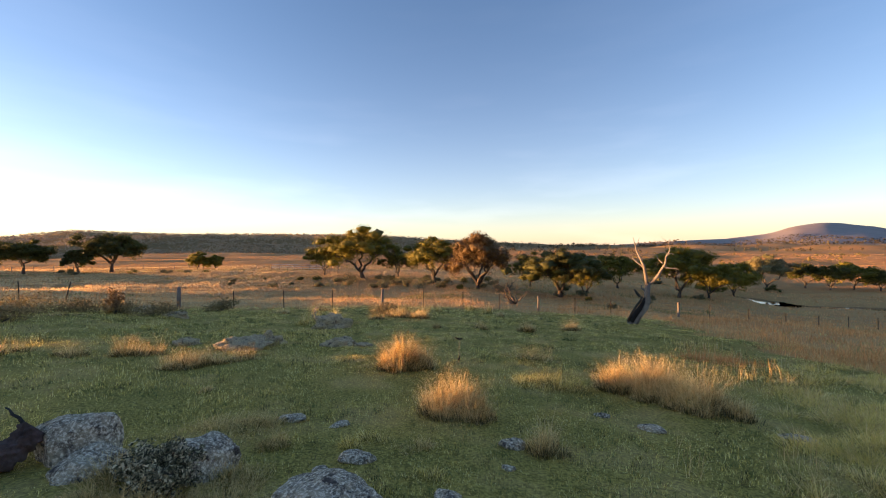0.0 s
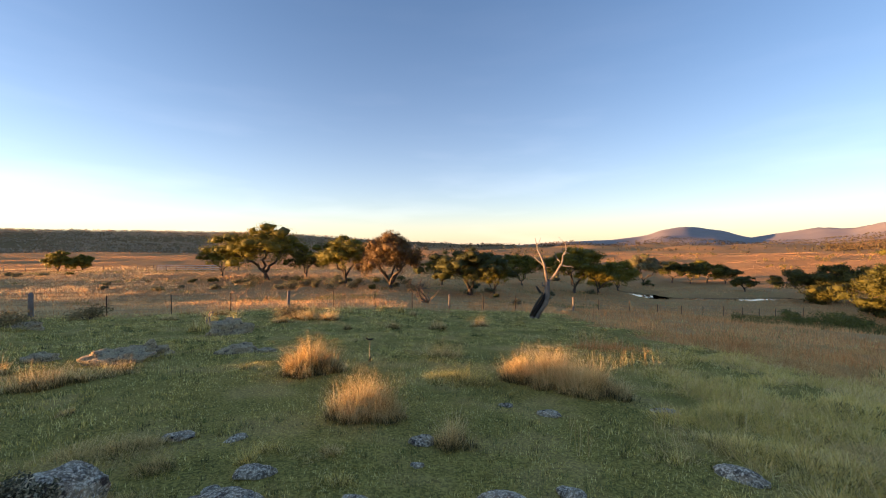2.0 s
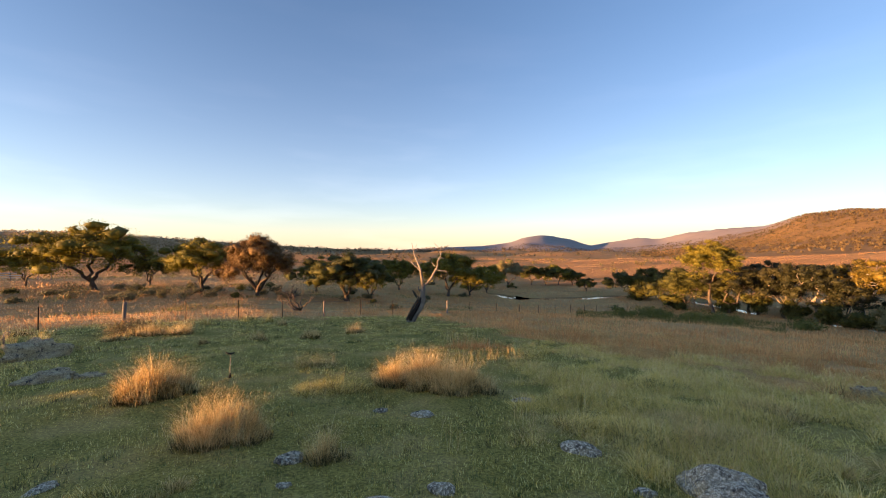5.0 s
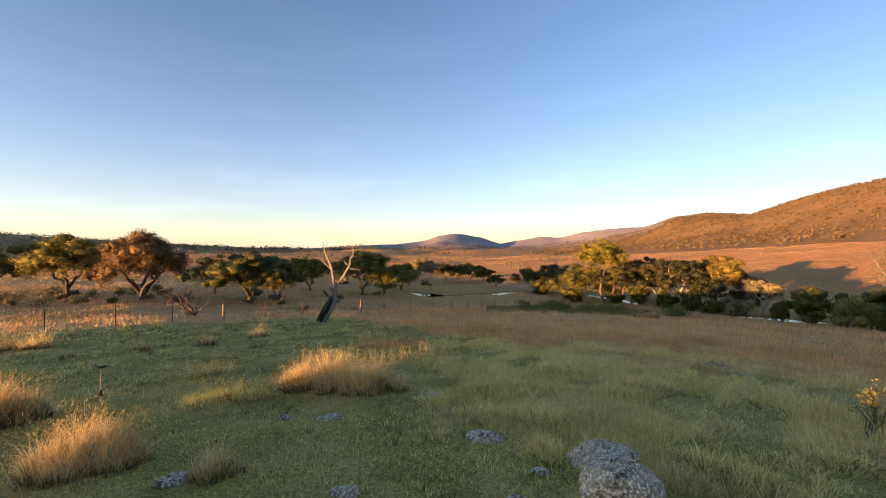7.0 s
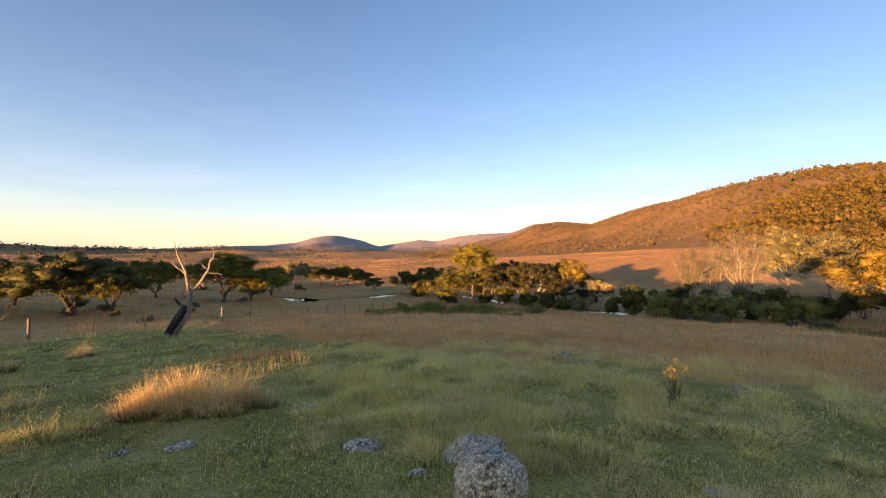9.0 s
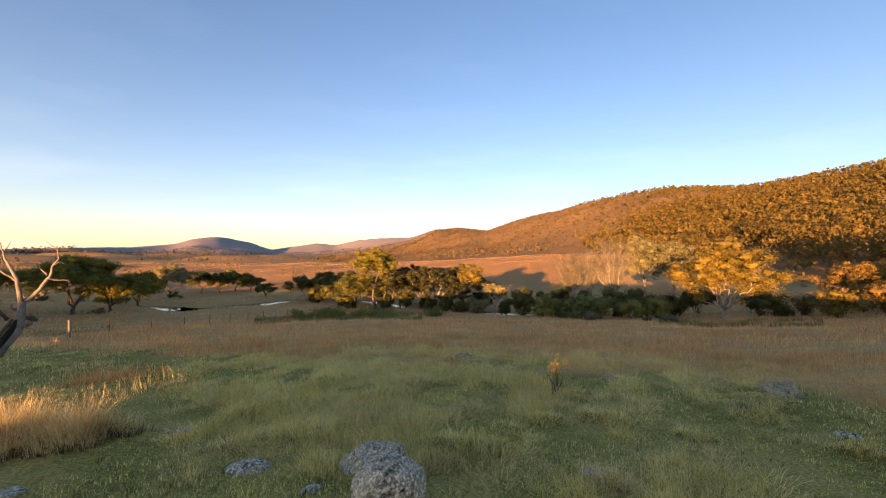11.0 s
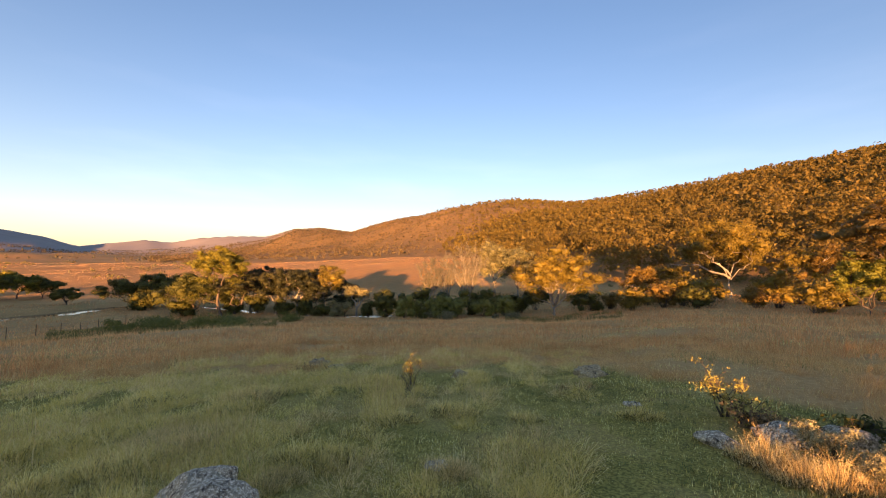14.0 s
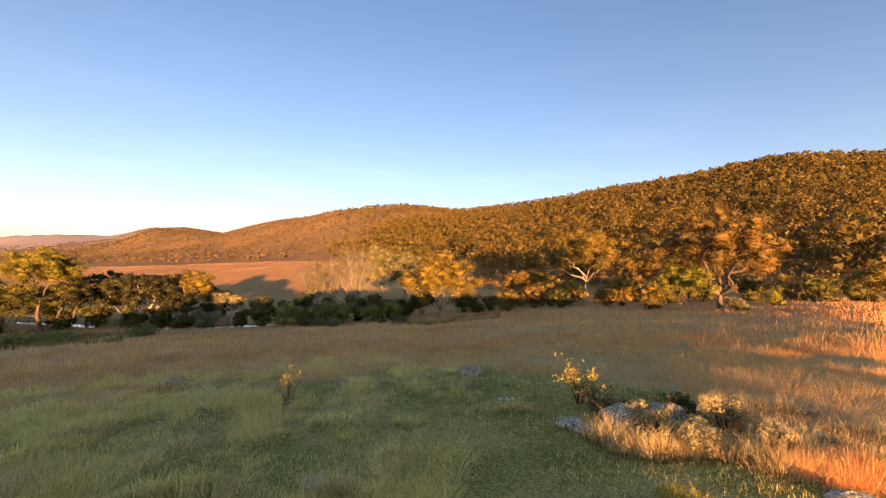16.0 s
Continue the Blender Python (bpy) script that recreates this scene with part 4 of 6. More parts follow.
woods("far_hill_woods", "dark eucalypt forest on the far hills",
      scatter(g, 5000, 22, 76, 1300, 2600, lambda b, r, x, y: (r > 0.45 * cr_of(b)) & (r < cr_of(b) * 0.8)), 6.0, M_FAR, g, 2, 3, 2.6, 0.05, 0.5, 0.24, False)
woods("left_woods", "eucalypt forest on the low far rise, haze painted in its brown leaves",
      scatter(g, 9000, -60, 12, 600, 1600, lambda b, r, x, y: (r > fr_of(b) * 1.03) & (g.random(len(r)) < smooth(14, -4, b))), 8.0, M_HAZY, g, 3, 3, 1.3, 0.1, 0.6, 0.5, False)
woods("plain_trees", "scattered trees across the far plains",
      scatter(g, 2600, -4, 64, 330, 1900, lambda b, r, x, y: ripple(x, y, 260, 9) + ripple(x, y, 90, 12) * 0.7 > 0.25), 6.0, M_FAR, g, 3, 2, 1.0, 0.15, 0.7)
woods("horizon_trees", "fringe of gums along the low far rise",
      scatter(g, 1900, 2, 46, 900, 1800, lambda b, r, x, y: (r > 0.72 * cr_of(b)) & (r < cr_of(b)) & (ripple(x, y, 170, 19) + 0.6 * ripple(x, y, 60, 20) > -0.2)), 9.0, M_RIDGE, g, 3, 4, 1.7, 0.2, 0.8, 0.3, False)
woods("plain_scrub", "lines of low scrub across the plain beyond the creek",
      scatter(g, 2600, -6, 62, 125, 420, lambda b, r, x, y: (ripple(x * 0.4, y, 46, 23) + 0.7 * ripple(x, y, 15, 24) > 0.9) & (creek_distance(x, y) > 8)), 2.2, M_UNDER, g, 3, 6, 0.36, 0.1, 0.6, 0.6, False)
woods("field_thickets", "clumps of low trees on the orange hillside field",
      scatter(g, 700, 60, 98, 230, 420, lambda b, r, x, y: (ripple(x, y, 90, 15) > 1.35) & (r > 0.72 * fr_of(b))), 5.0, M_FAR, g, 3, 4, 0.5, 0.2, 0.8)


# ---- the fence: pickets, timber posts and wires on one straight line ----
FENCE_B, FENCE_D = -13.0, 27.5
fdir = np.array([math.cos(radians(FENCE_B)), -math.sin(radians(FENCE_B))])
fmid = FENCE_D * np.array([math.sin(radians(FENCE_B)), math.cos(radians(FENCE_B))])


def fence_point(bearing):
    off = FENCE_D * math.tan(radians(bearing - FENCE_B))
    return fmid + fdir * off


def picket_mesh():
    """A star picket: three thin flanges up to a pointed top."""
    ch = []
    for k in range(3):
        a = k * 2.094
        o = np.array([math.cos(a), math.sin(a), 0]) * 0.03
        n = np.array([-math.sin(a), math.cos(a), 0]) * 0.005
        v = np.array([-n, n, o + n, o - n]) + (0, 0, -0.4)
        top = np.array([-n, n, o + n, o - n]) + (0, 0, 1.15)
        top[2:, 2] -= 0.06
        v = np.concatenate([v, top])
        ch.append((v, np.array([(0, 4, 5), (0, 5, 1), (1, 5, 6), (1, 6, 2), (2, 6, 7), (2, 7, 3), (3, 7, 4), (3, 4, 0), (4, 6, 5), (4, 7, 6)])))
    return mesh_of("picket", *join(ch), M_STEEL)


def post_mesh(h, r, seed):
    rng = np.random.default_rng(seed)
    zs = np.array([-0.4, 0, h * 0.35, h * 0.7, h * 0.97, h])
    path = np.stack([rng.normal(0, 0.008, 6), rng.normal(0, 0.008, 6), zs], 1)
    return mesh_of("post", *tube(path, np.array([1.1, 1.05, 1.0, 0.97, 0.95, 0.8]) * r, 9, 0.08, rng), M_POST, True)


fence = thing("fence", (0, 0, 0), "old wire fence with rusty pickets and grey timber posts", "fence")
picket = picket_mesh()
PICKETS = [(-46.5, 8), (-43.2, 14), (-27.5, 0), (-21.6, 1), (-15.4, 0), (-2.8, 2), (2.8, 1), (8.0, 0), (18.1, 1), (22.6, 0), (33.5, 0), (37.2, 1), (40.4, 0), (43.0, 1), (45.2, 0), (47.2, 0), (49.0, 0),
           (50.5, 0), (51.9, 0), (53.1, 0), (54.2, 0), (-50.5, 0), (-55, 0)]
WOOD = [(-33.3, 1.2, 0.11), (-8.6, 1.15, 0.10), (13.3, 1.1, 0.075), (30.3, 1.2, 0.09), (-60, 1.2, 0.1)]
for b, tilt in PICKETS:
    p = fence_point(b)
    ob = place_part("picket", picket, fence)
    ob.matrix_basis = pose(p[0], p[1], float(ground_z(*p)), 0, tilt, 40 * b)
for i, (b, h, w) in enumerate(WOOD):
    p = fence_point(b)
    ob = place_part("post", post_mesh(h, w, 200 + i), fence, "grey split timber post")
    ob.location = (p[0], p[1], float(ground_z(*p)))
wire_b = sorted([b for b, _ in PICKETS] + [b for b, *_ in WOOD])
for k, hh in enumerate((0.3, 0.58, 0.84, 1.06)):
    path = np.array([(*fence_point(b), float(ground_z(*fence_point(b))) + hh) for b in wire_b])
    place_part("wire", mesh_of("wire", *tube(path, np.full(len(path), 0.004), 4), M_WIRE), fence)

# ---- the dead tree below the knoll ----
def dead_tree():
    rng = np.random.default_rng(5)
    root = thing("dead_tree", spot(25.3, 23.6), "bare grey dead tree leaning with a charred hollow trunk", "tree")
    ax = np.array([math.cos(radians(25)), -math.sin(radians(25)), 0])
    dp = np.array([math.sin(radians(25)), math.cos(radians(25)), 0])

    def P(a, z, d=0.0):
        return ax * a + dp * d + np.array([0, 0, z])

    trunk = [P(-0.12, -0.3), P(-0.05, 0.05), P(0.2, 0.45), P(0.55, 0.95), P(0.66, 1.35), P(0.66, 1.8), P(0.68, 2.15)]
    ch = [tube(trunk, (0.27, 0.225, 0.185, 0.16, 0.145, 0.13, 0.115), 16, 0.2, rng)]
    limbs = [([P(0.66, 2.0), P(0.60, 2.6), P(0.52, 3.0), P(0.36, 3.5), P(0.16, 3.9), P(0.08, 4.2), P(-0.02, 4.55)], 0.095, 0.012),
             ([P(0.52, 3.0), P(0.3, 3.15), P(0.02, 3.4), P(-0.08, 3.6)], 0.06, 0.012),
             ([P(0.68, 2.05), P(1.05, 2.45), P(1.35, 2.9), P(1.5, 3.25), P(1.52, 3.6), P(1.72, 3.85), P(1.66, 4.4)], 0.095, 0.01),
             ([P(1.42, 3.08), P(1.65, 3.0), P(1.95, 2.98), P(2.1, 2.92)], 0.05, 0.012),
             ([P(1.55, 3.65), P(1.75, 3.75), P(1.9, 3.7)], 0.035, 0.008),
             ([P(0.62, 1.75), P(0.45, 1.9), P(0.38, 2.05)], 0.07, 0.02),
             ([P(0.08, 4.15), P(0.2, 4.35), P(0.28, 4.6)], 0.025, 0.006),
             ([P(1.66, 4.2), P(1.5, 4.45), P(1.3, 4.6)], 0.018, 0.005),
             ([P(1.4, 3.2, 0.1), P(1.15, 3.5, 0.3), P(1.1, 3.7, 0.35)], 0.03, 0.008)]
    for path, a, b in limbs:
        n = len(path)
        p = np.array(path) + rng.normal(0, 0.02, (n, 3))
        t = np.linspace(0, n - 1, 3 * n)
        q = np.stack([np.interp(t, np.arange(n), p[:, k]) for k in range(3)], 1)
        ch.append(tube(q + rng.normal(0, 0.008, q.shape), np.linspace(a, b, len(q)), 7, 0.1, rng))
    root = place_part("trunk", mesh_of("trunk", *join(ch), M_DEAD, True), root)
    # the burnt hollow runs up the inner side, with a lip of sound wood
    back = -dp * 0.15
    hol = np.array([P(-0.1, 0.12), P(0.02, 0.4), P(0.25, 0.8), P(0.45, 1.15), P(0.52, 1.45)]) + back
    place_part("hollow", mesh_of("hollow", *tube(hol, (0.09, 0.13, 0.13, 0.10, 0.04), 11, 0.2, rng), M_CHAR, True), root, "charred black hollow")
    lip = np.array([P(-0.28, 0.15), P(-0.12, 0.5), P(0.12, 0.95), P(0.33, 1.3), P(0.42, 1.5)]) + back
    place_part("lip", mesh_of("lip", *tube(lip, (0.06, 0.07, 0.065, 0.06, 0.04), 7, 0.2, rng), M_BARK, True), root)
    snag = [P(0.3, 1.45), P(0.15, 1.65), P(0.05, 1.85)]
    place_part("snag", mesh_of("snag", *tube(snag, (0.08, 0.06, 0.03), 6, 0.2, rng), M_BARK, True), root)


dead_tree()


def fallen_branches(bearing, r, seed, label, reach=2.6):
    rng = np.random.default_rng(seed)
    root = thing("fallen_branch", spot(bearing, r), label, "dead branch")
    ch = []
    for k in range(9):
        a = rng.uniform(0, 6.3)
        e = np.array([math.cos(a), math.sin(a), rng.uniform(0.1, 0.95)]) * reach * rng.uniform(0.4, 1)
        p = bend((0, 0, 0.1), e, 0.03, 6, rng, 0.035)
        ch.append(tube(p, np.linspace(0.09, 0.015, 6), 5, 0.1, rng))
        for _ in range(3):
            q = p[rng.integers(2, 6)]
            ch.append(tube(bend(q, q + rng.normal(0, 0.5, 3) + (0, 0, 0.4), 0.05, 4, rng), np.linspace(0.03, 0.006, 4), 4, 0, rng))
    place_part("limb", mesh_of("limb", *join(ch), M_BARK, True), root)


fallen_branches(10.2, 42, 1, "tangled grey fallen branches beyond the fence", 3.4)
fallen_branches(9.0, 58, 2, "bare broken limbs beside a russet gum")


# ---- rocks ----
def rock(bearing, r, width, seed, tall=0.55, label="lichen spotted granite rock set in the turf", deep=1.0, turn=0.0, group="rocks on the knoll", sharp=0.26):
    bm = bmesh.new()
    bmesh.ops.create_icosphere(bm, subdivisions=5 if width > 0.6 and r < 8 else 3 if width < 0.3 else 4, radius=1.0)
    off = Vector((seed * 3.7, seed * 1.3, seed * 2.1))
    cuts = []
    g2 = np.random.default_rng(seed)
    for _ in range(9):
        d = Vector(g2.normal(size=3)).normalized()
        cuts.append((d, g2.uniform(0.6, 0.92)))
    for v in bm.verts:
        p = v.co.copy()
        for d, c in cuts:
            k = p.dot(d)
            if k > c:
                p -= d * (k - c) * 0.85
        far = 1.0 if r < 9 else 2.6
        p *= 1 + sharp * far * 0.7 * noise.noise(p * 1.3 * far ** 0.5 + off) + 0.06 * far * noise.noise(p * 4 + off) + 0.025 * far * noise.noise(p * 11 + off)
        v.co = Vector((p.x * width / 2 * 1.08, p.y * width / 2 * 0.85 * deep, p.z * width * tall * (0.5 if r < 9 else 0.62)))
    me = bpy.data.meshes.new("rock")
    bm.to_mesh(me)
    bm.free()
    me.polygons.foreach_set("use_smooth", np.ones(len(me.polygons), bool))
    me.materials.append(M_ROCK if r < 9 else M_ROCK_DARK)
    ob = new("rock", me)
    at = spot(bearing, r)
    ob.matrix_world = pose(at.x, at.y, at.z + width * tall * (0.12 if r < 9 else 0.06), 0, 0, -bearing + turn)
    return tagged(ob, label, "rock", group)


BIG = "large rounded granite boulder mottled with pale lichen"
BOULDERS = [(-42.2, 4.75, 0.66, 1.0, 0.9, BIG), (-41.2, 4.3, 0.52, 0.6, 0.9, BIG), (-31.4, 4.0, 0.62, 0.9, 0.9, BIG), (-17.4, 2.98, 0.78, 0.45, 0.8, BIG), (67.1, 3.42, 0.6, 1.12, 1.15, BIG), (64.7, 4.2, 0.62, 0.7, 0.9, BIG),
        (21.5, 2.92, 0.4, 0.6, 0.8, ""), (-12.3, 3.72, 0.33, 0.4, 0.8, ""), (9.7, 4.14, 0.28, 0.45, 0.8, ""), (27.3, 5.41, 0.3, 0.4, 0.8, ""), (21.4, 5.65, 0.22, 0.4, 0.8, ""), (9.1, 3.61, 0.14, 0.4, 0.9, ""),
        (41.3, 6.3, 0.36, 0.28, 0.8, ""), (-26.5, 10.7, 1.1, 0.44, 0.9, BIG), (-23.8, 11.4, 0.8, 0.6, 0.9, "")]
MIDDLE_ROCKS = [(-32.6, 12.3, 0.6, 0.45, 0.9, ""), (-15.3, 15.6, 1.4, 0.55, 0.9, ""), (-14.2, 10.6, 0.8, 0.4, 0.9, ""), (-11.5, 10.4, 0.5, 0.25, 0.9, ""), (-20.6, 5.0, 0.32, 0.3, 0.9, ""), (-14.5, 4.7, 0.22, 0.3, 0.9, ""),
        (49.0, 4.45, 0.38, 0.38, 0.8, ""), (30.6, 3.34, 0.24, 0.45, 0.9, ""), (54.3, 3.2, 0.18, 0.7, 0.9, ""), (56.9, 3.8, 0.18, 0.4, 0.9, ""), (-17.0, 3.6, 0.14, 0.4, 0.9, ""), (0.5, 3.0, 0.24, 0.35, 0.9, ""),
        (76.1, 11.7, 0.55, 0.6, 0.9, ""), (78.5, 11.2, 0.42, 0.45, 0.9, ""), (126.0, 5.65, 0.38, 0.6, 0.9, "")]
OUTER_ROCKS = [(93.5, 4.3, 0.28, 0.45, 0.9, ""), (100.4, 3.35, 0.34, 0.4, 0.9, ""), (95.3, 9.3, 0.34, 0.6, 0.9, ""), (112.6, 9.7, 0.62, 0.5, 0.9, ""), (131.5, 6.2, 0.55, 0.75, 0.9, ""), (151.6, 4.75, 0.34, 0.5, 0.9, ""),
        (117.5, 7.1, 0.26, 0.4, 0.9, ""), (137.0, 6.5, 0.55, 0.6, 0.9, BIG), (141.0, 6.9, 0.6, 0.6, 0.9, BIG), (-46.5, 24, 1.2, 0.4, 0.8, BIG), (-37.0, 23, 1.3, 0.35, 0.8, BIG), (-33.8, 20, 0.9, 0.4, 0.8, BIG)]
for i, (b, r, w, tall, deep, text) in enumerate(BOULDERS + MIDDLE_ROCKS + OUTER_ROCKS):
    rock(b, r, w, i + 1, tall, text or "lichen spotted granite rock set in the turf", deep, 37 * i % 50 - 25)

M_LOG = material("dark_log_bark", [(0.03, 0.02, 0.017), (0.11, 0.072, 0.062), (0.24, 0.17, 0.145)], 16.0, bump=1.0, bump_scale=22.0)
# a dark log lies beside the boulders
lg = thing("fallen_log", spot(-48.2, 4.6), "dark charred log lying beside granite boulders", "log")
lrng = np.random.default_rng(9)
lt = np.linspace(0, 1, 60)
lp = np.stack([np.interp(lt, (0, 0.45, 0.75, 1), (-0.46, -0.18, 0.0, 0.06)), np.interp(lt, (0, 0.45, 0.75, 1), (-0.62, -0.12, 0.16, 0.26)), np.interp(lt, (0, 0.45, 0.75, 1), (-0.02, 0.04, 0.17, 0.27))], 1)
lw = np.interp(lt, (0, 0.3, 0.55, 0.8, 1), (0.13, 0.11, 0.125, 0.10, 0.07)) * (1 + 0.12 * np.sin(lt * 31) * np.sin(lt * 11))
lv, lf = tube(lp, lw, 40, 0.0, lrng)
for k in range(60 * 40):
    c = Vector(lp[k // 40])
    o = Vector(lv[k]) - c
    lv[k] = c + o * (1 + 0.55 * noise.noise(Vector(lv[k]) * 6.5) + 0.6 * abs(noise.noise(Vector((lv[k][0] * 38 - lv[k][1] * 18, lv[k][1] * 7, lv[k][2] * 38)))) - 0.15)
place_part("log_body", mesh_of("log_body", lv, lf, M_LOG, True), lg)
for k, (a, e, w) in enumerate((((0.06, 0.20, 0.26), (-0.30, 0.36, 0.40), 0.018), ((-0.24, -0.30, 0.06), (-0.12, -0.42, 0.12), 0.035))):
    place_part("log_stub", mesh_of("log_stub", *tube(bend(a, e, 0.08, 6, lrng, 0.03), np.linspace(w, w * 0.35, 6), 7, 0.15, lrng), M_CHAR, True), lg)


# ---- tussocks and grass ----
M_PATCH_T = material("rush_tuft", [(0.08, 0.10, 0.025), (0.16, 0.18, 0.05), (0.26, 0.25, 0.09)], 2.0, island=0.35, through_light=0.3, rough=0.6)
# green-brown low blades, darkened to paint the shade at a tussock's foot
M_PALE_SKIRT = material("shaded_pale_skirt", [(0.12, 0.10, 0.03), (0.29, 0.235, 0.075), (0.62, 0.50, 0.18)], 3.0, island=0.45, through_light=0.4, rough=0.7)
M_SKIRT = material("shaded_skirt", [(0.06, 0.054, 0.018), (0.125, 0.10, 0.034), (0.25, 0.19, 0.07)], 3.0, island=0.4, through_light=0.1, rough=0.7)

M_OLIVE = material("olive_grass", [(0.52, 0.42, 0.10), (0.78, 0.62, 0.17), (0.95, 0.78, 0.27)], 3.0, island=0.5, through_light=0.3, rough=0.7)
M_TAN = material("tan_grass", [(0.52, 0.37, 0.14), (0.78, 0.57, 0.23), (0.93, 0.74, 0.36)], 3.0, island=0.5, through_light=0.3, rough=0.7)


def tussock(bearing, r, width, height, mat, seed, label, count=700, deep=0.7, group="grass tussocks on the knoll", heads=0.06, lean=0.35, name="tussock", fine=1.0):
    """A clump of grass: leaning blades from a common base, with seed heads on the tallest stalks."""
    rng = np.random.default_rng(seed)
    at = spot(bearing, r)
    root = thing(name, at, label, "grass tussock", group)
    turn = radians(-bearing)
    k = max(5, int(width * 16))
    a, q = rng.uniform(0, 6.283, k), np.sqrt(rng.uniform(0, 1, k))
    crown, size = rng.uniform(0.55, 1.12, k), rng.uniform(0.5, 1.3, k)
    own = rng.choice(k, count, p=size / size.sum())
    sx, sy = rng.normal(0, 1, count), rng.normal(0, 1, count)
    lx = np.cos(a[own]) * q[own] * width * 0.46 + sx * 0.04 * (0.5 + width)
    ly = np.sin(a[own]) * q[own] * width * 0.46 * deep + sy * 0.04 * (0.5 + width)
    x, y = lx * math.cos(turn) - ly * math.sin(turn), lx * math.sin(turn) + ly * math.cos(turn)
    z = ground_z(at.x + x, at.y + y) - at.z - 0.01
    q = np.clip(np.hypot(lx / (width * 0.45), ly / (width * 0.45 * deep)), 0, 1.2)
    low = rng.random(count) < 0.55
    h = np.where(low, height * rng.uniform(0.2, 0.62, count), height * (0.45 + 0.75 * rng.beta(2.0, 1.8, count))) * (1 - 0.42 * q ** 2) * crown[own]
    heading = np.arctan2(sx * math.cos(turn) - sy * math.sin(turn) + 0.6 * x / width, sx * math.sin(turn) + sy * math.cos(turn) + 0.6 * y / width) + rng.normal(0, 0.7, count)
    ln = np.abs(rng.normal(0, lean * 0.75, count)) + q * lean * 1.1 + (rng.random(count) < 0.15) * rng.uniform(0.3, 1.0, count) + low * 0.25
    px = max(0.003, 0.0007 * r) * fine
    base = np.stack([x, y, z], 1)
    w = px * rng.uniform(0.7, 1.5, count) * np.where(low, 2.0, 0.9)
    turned = rng.uniform(0, 3.14, count)
    seg = 2 if r < 9 else 1
    # low blades get the colour with shade painted in, tall ones their own
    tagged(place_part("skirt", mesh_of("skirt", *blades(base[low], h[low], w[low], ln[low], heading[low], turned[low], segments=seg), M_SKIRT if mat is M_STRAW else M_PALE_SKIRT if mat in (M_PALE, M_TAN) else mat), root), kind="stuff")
    tagged(place_part("grass_clump", mesh_of("grass_clump", *blades(base[~low], h[~low], w[~low], ln[~low], heading[~low], turned[~low], segments=seg), mat), root), kind="stuff")
    k = int(count * heads * 0.35)
    if k > 3:
        pick = rng.choice(count, k, replace=False)
        hh = height * rng.uniform(0.8, 1.08, k)
        v, f = blades(base[pick], hh, np.full(k, px * 0.9), ln[pick] * 0.8, heading[pick], rng.uniform(0, 3.14, k))
        tip = v.reshape(k, 5, 3)[:, 4]
        hv, hf = blades(tip - (0, 0, 0.03), np.full(k, 0.045 + 0.001 * r), np.full(k, px * 1.0), ln[pick] * 1.3, heading[pick], rng.uniform(0, 3.14, k))
        tagged(place_part("seed_spray", mesh_of("seed_spray", *join([(v, f), (hv, hf)]), M_STRAW), root, "pale seed heads"), kind="stuff")
    return root


GOLD_T, PALE_T = "golden dry grass tussock catching low sun", "pale green feathery grass tussock in the shade"
STRAW_A = [(-5.6, 7.5, 0.85, 0.7, 1500), (-3.8, 7.6, 0.7, 0.62, 1000), (0.4, 4.95, 0.72, 0.66, 1900), (3.0, 4.9, 0.72, 0.6, 1700), (5.2, 4.9, 0.45, 0.38, 700), (23.8, 7.25, 0.8, 0.66, 1000), (26.0, 7.1, 0.9, 0.72, 1500), (28.4, 6.95, 0.95, 0.74, 1600),
           (30.8, 6.8, 0.95, 0.72, 1600), (33.4, 6.65, 0.9, 0.66, 1300), (14.5, 4.1, 0.42, 0.5, 420), (-33.4, 9.0, 0.8, 0.5, 600), (-30.6, 8.9, 0.65, 0.52, 500), (-37.2, 10.5, 0.95, 0.55, 700), (-26.8, 9.1, 0.8, 0.32, 450), (-42.8, 10.9, 0.6, 0.36, 400)]
STRAW_B = [(5.2, 14.9, 0.45, 0.55, 420), (11.5, 15.4, 0.8, 0.62, 700), (17.6, 17.4, 0.75, 0.62, 600), (-0.8, 14.8, 0.5, 0.35, 240), (-6.0, 19.0, 1.9, 0.55, 1300), (-47.4, 11.7, 0.8, 0.4, 400), (-30.2, 6.8, 0.3, 0.16, 100), (8.0, 22.5, 0.5, 0.6, 260),
           (-3.2, 17.9, 0.9, 0.8, 400), (-24.5, 11.2, 0.5, 0.4, 260), (-9.0, 18.0, 0.9, 0.45, 300), (110.9, 8.4, 0.8, 0.34, 500), (129.6, 5.3, 0.5, 0.42, 500), (-17, 24, 1.2, 0.6, 400), (-22, 23, 1.0, 0.5, 350)]
PALE_A = [(-37.4, 3.4, 0.6, 0.32, 620), (-30.0, 3.4, 0.5, 0.28, 480), (-27.6, 3.7, 0.5, 0.26, 440), (-38.4, 4.1, 0.4, 0.42, 480), (-41.5, 3.7, 0.5, 0.22, 420), (-2.0, 3.3, 0.4, 0.14, 260), (-4.6, 3.9, 0.4, 0.18, 280), (14.5, 6.9, 1.1, 0.42, 700),
           (-11.6, 4.1, 0.5, 0.24, 300), (-25.2, 4.9, 0.6, 0.24, 350), (55.4, 5.3, 1.1, 0.42, 1000), (49.3, 5.3, 0.9, 0.36, 800), (62.0, 5.6, 0.9, 0.36, 800), (77.0, 4.6, 1.0, 0.42, 1200), (65.5, 7.1, 1.1, 0.38, 700), (12.7, 9.5, 1.6, 0.45, 700)]
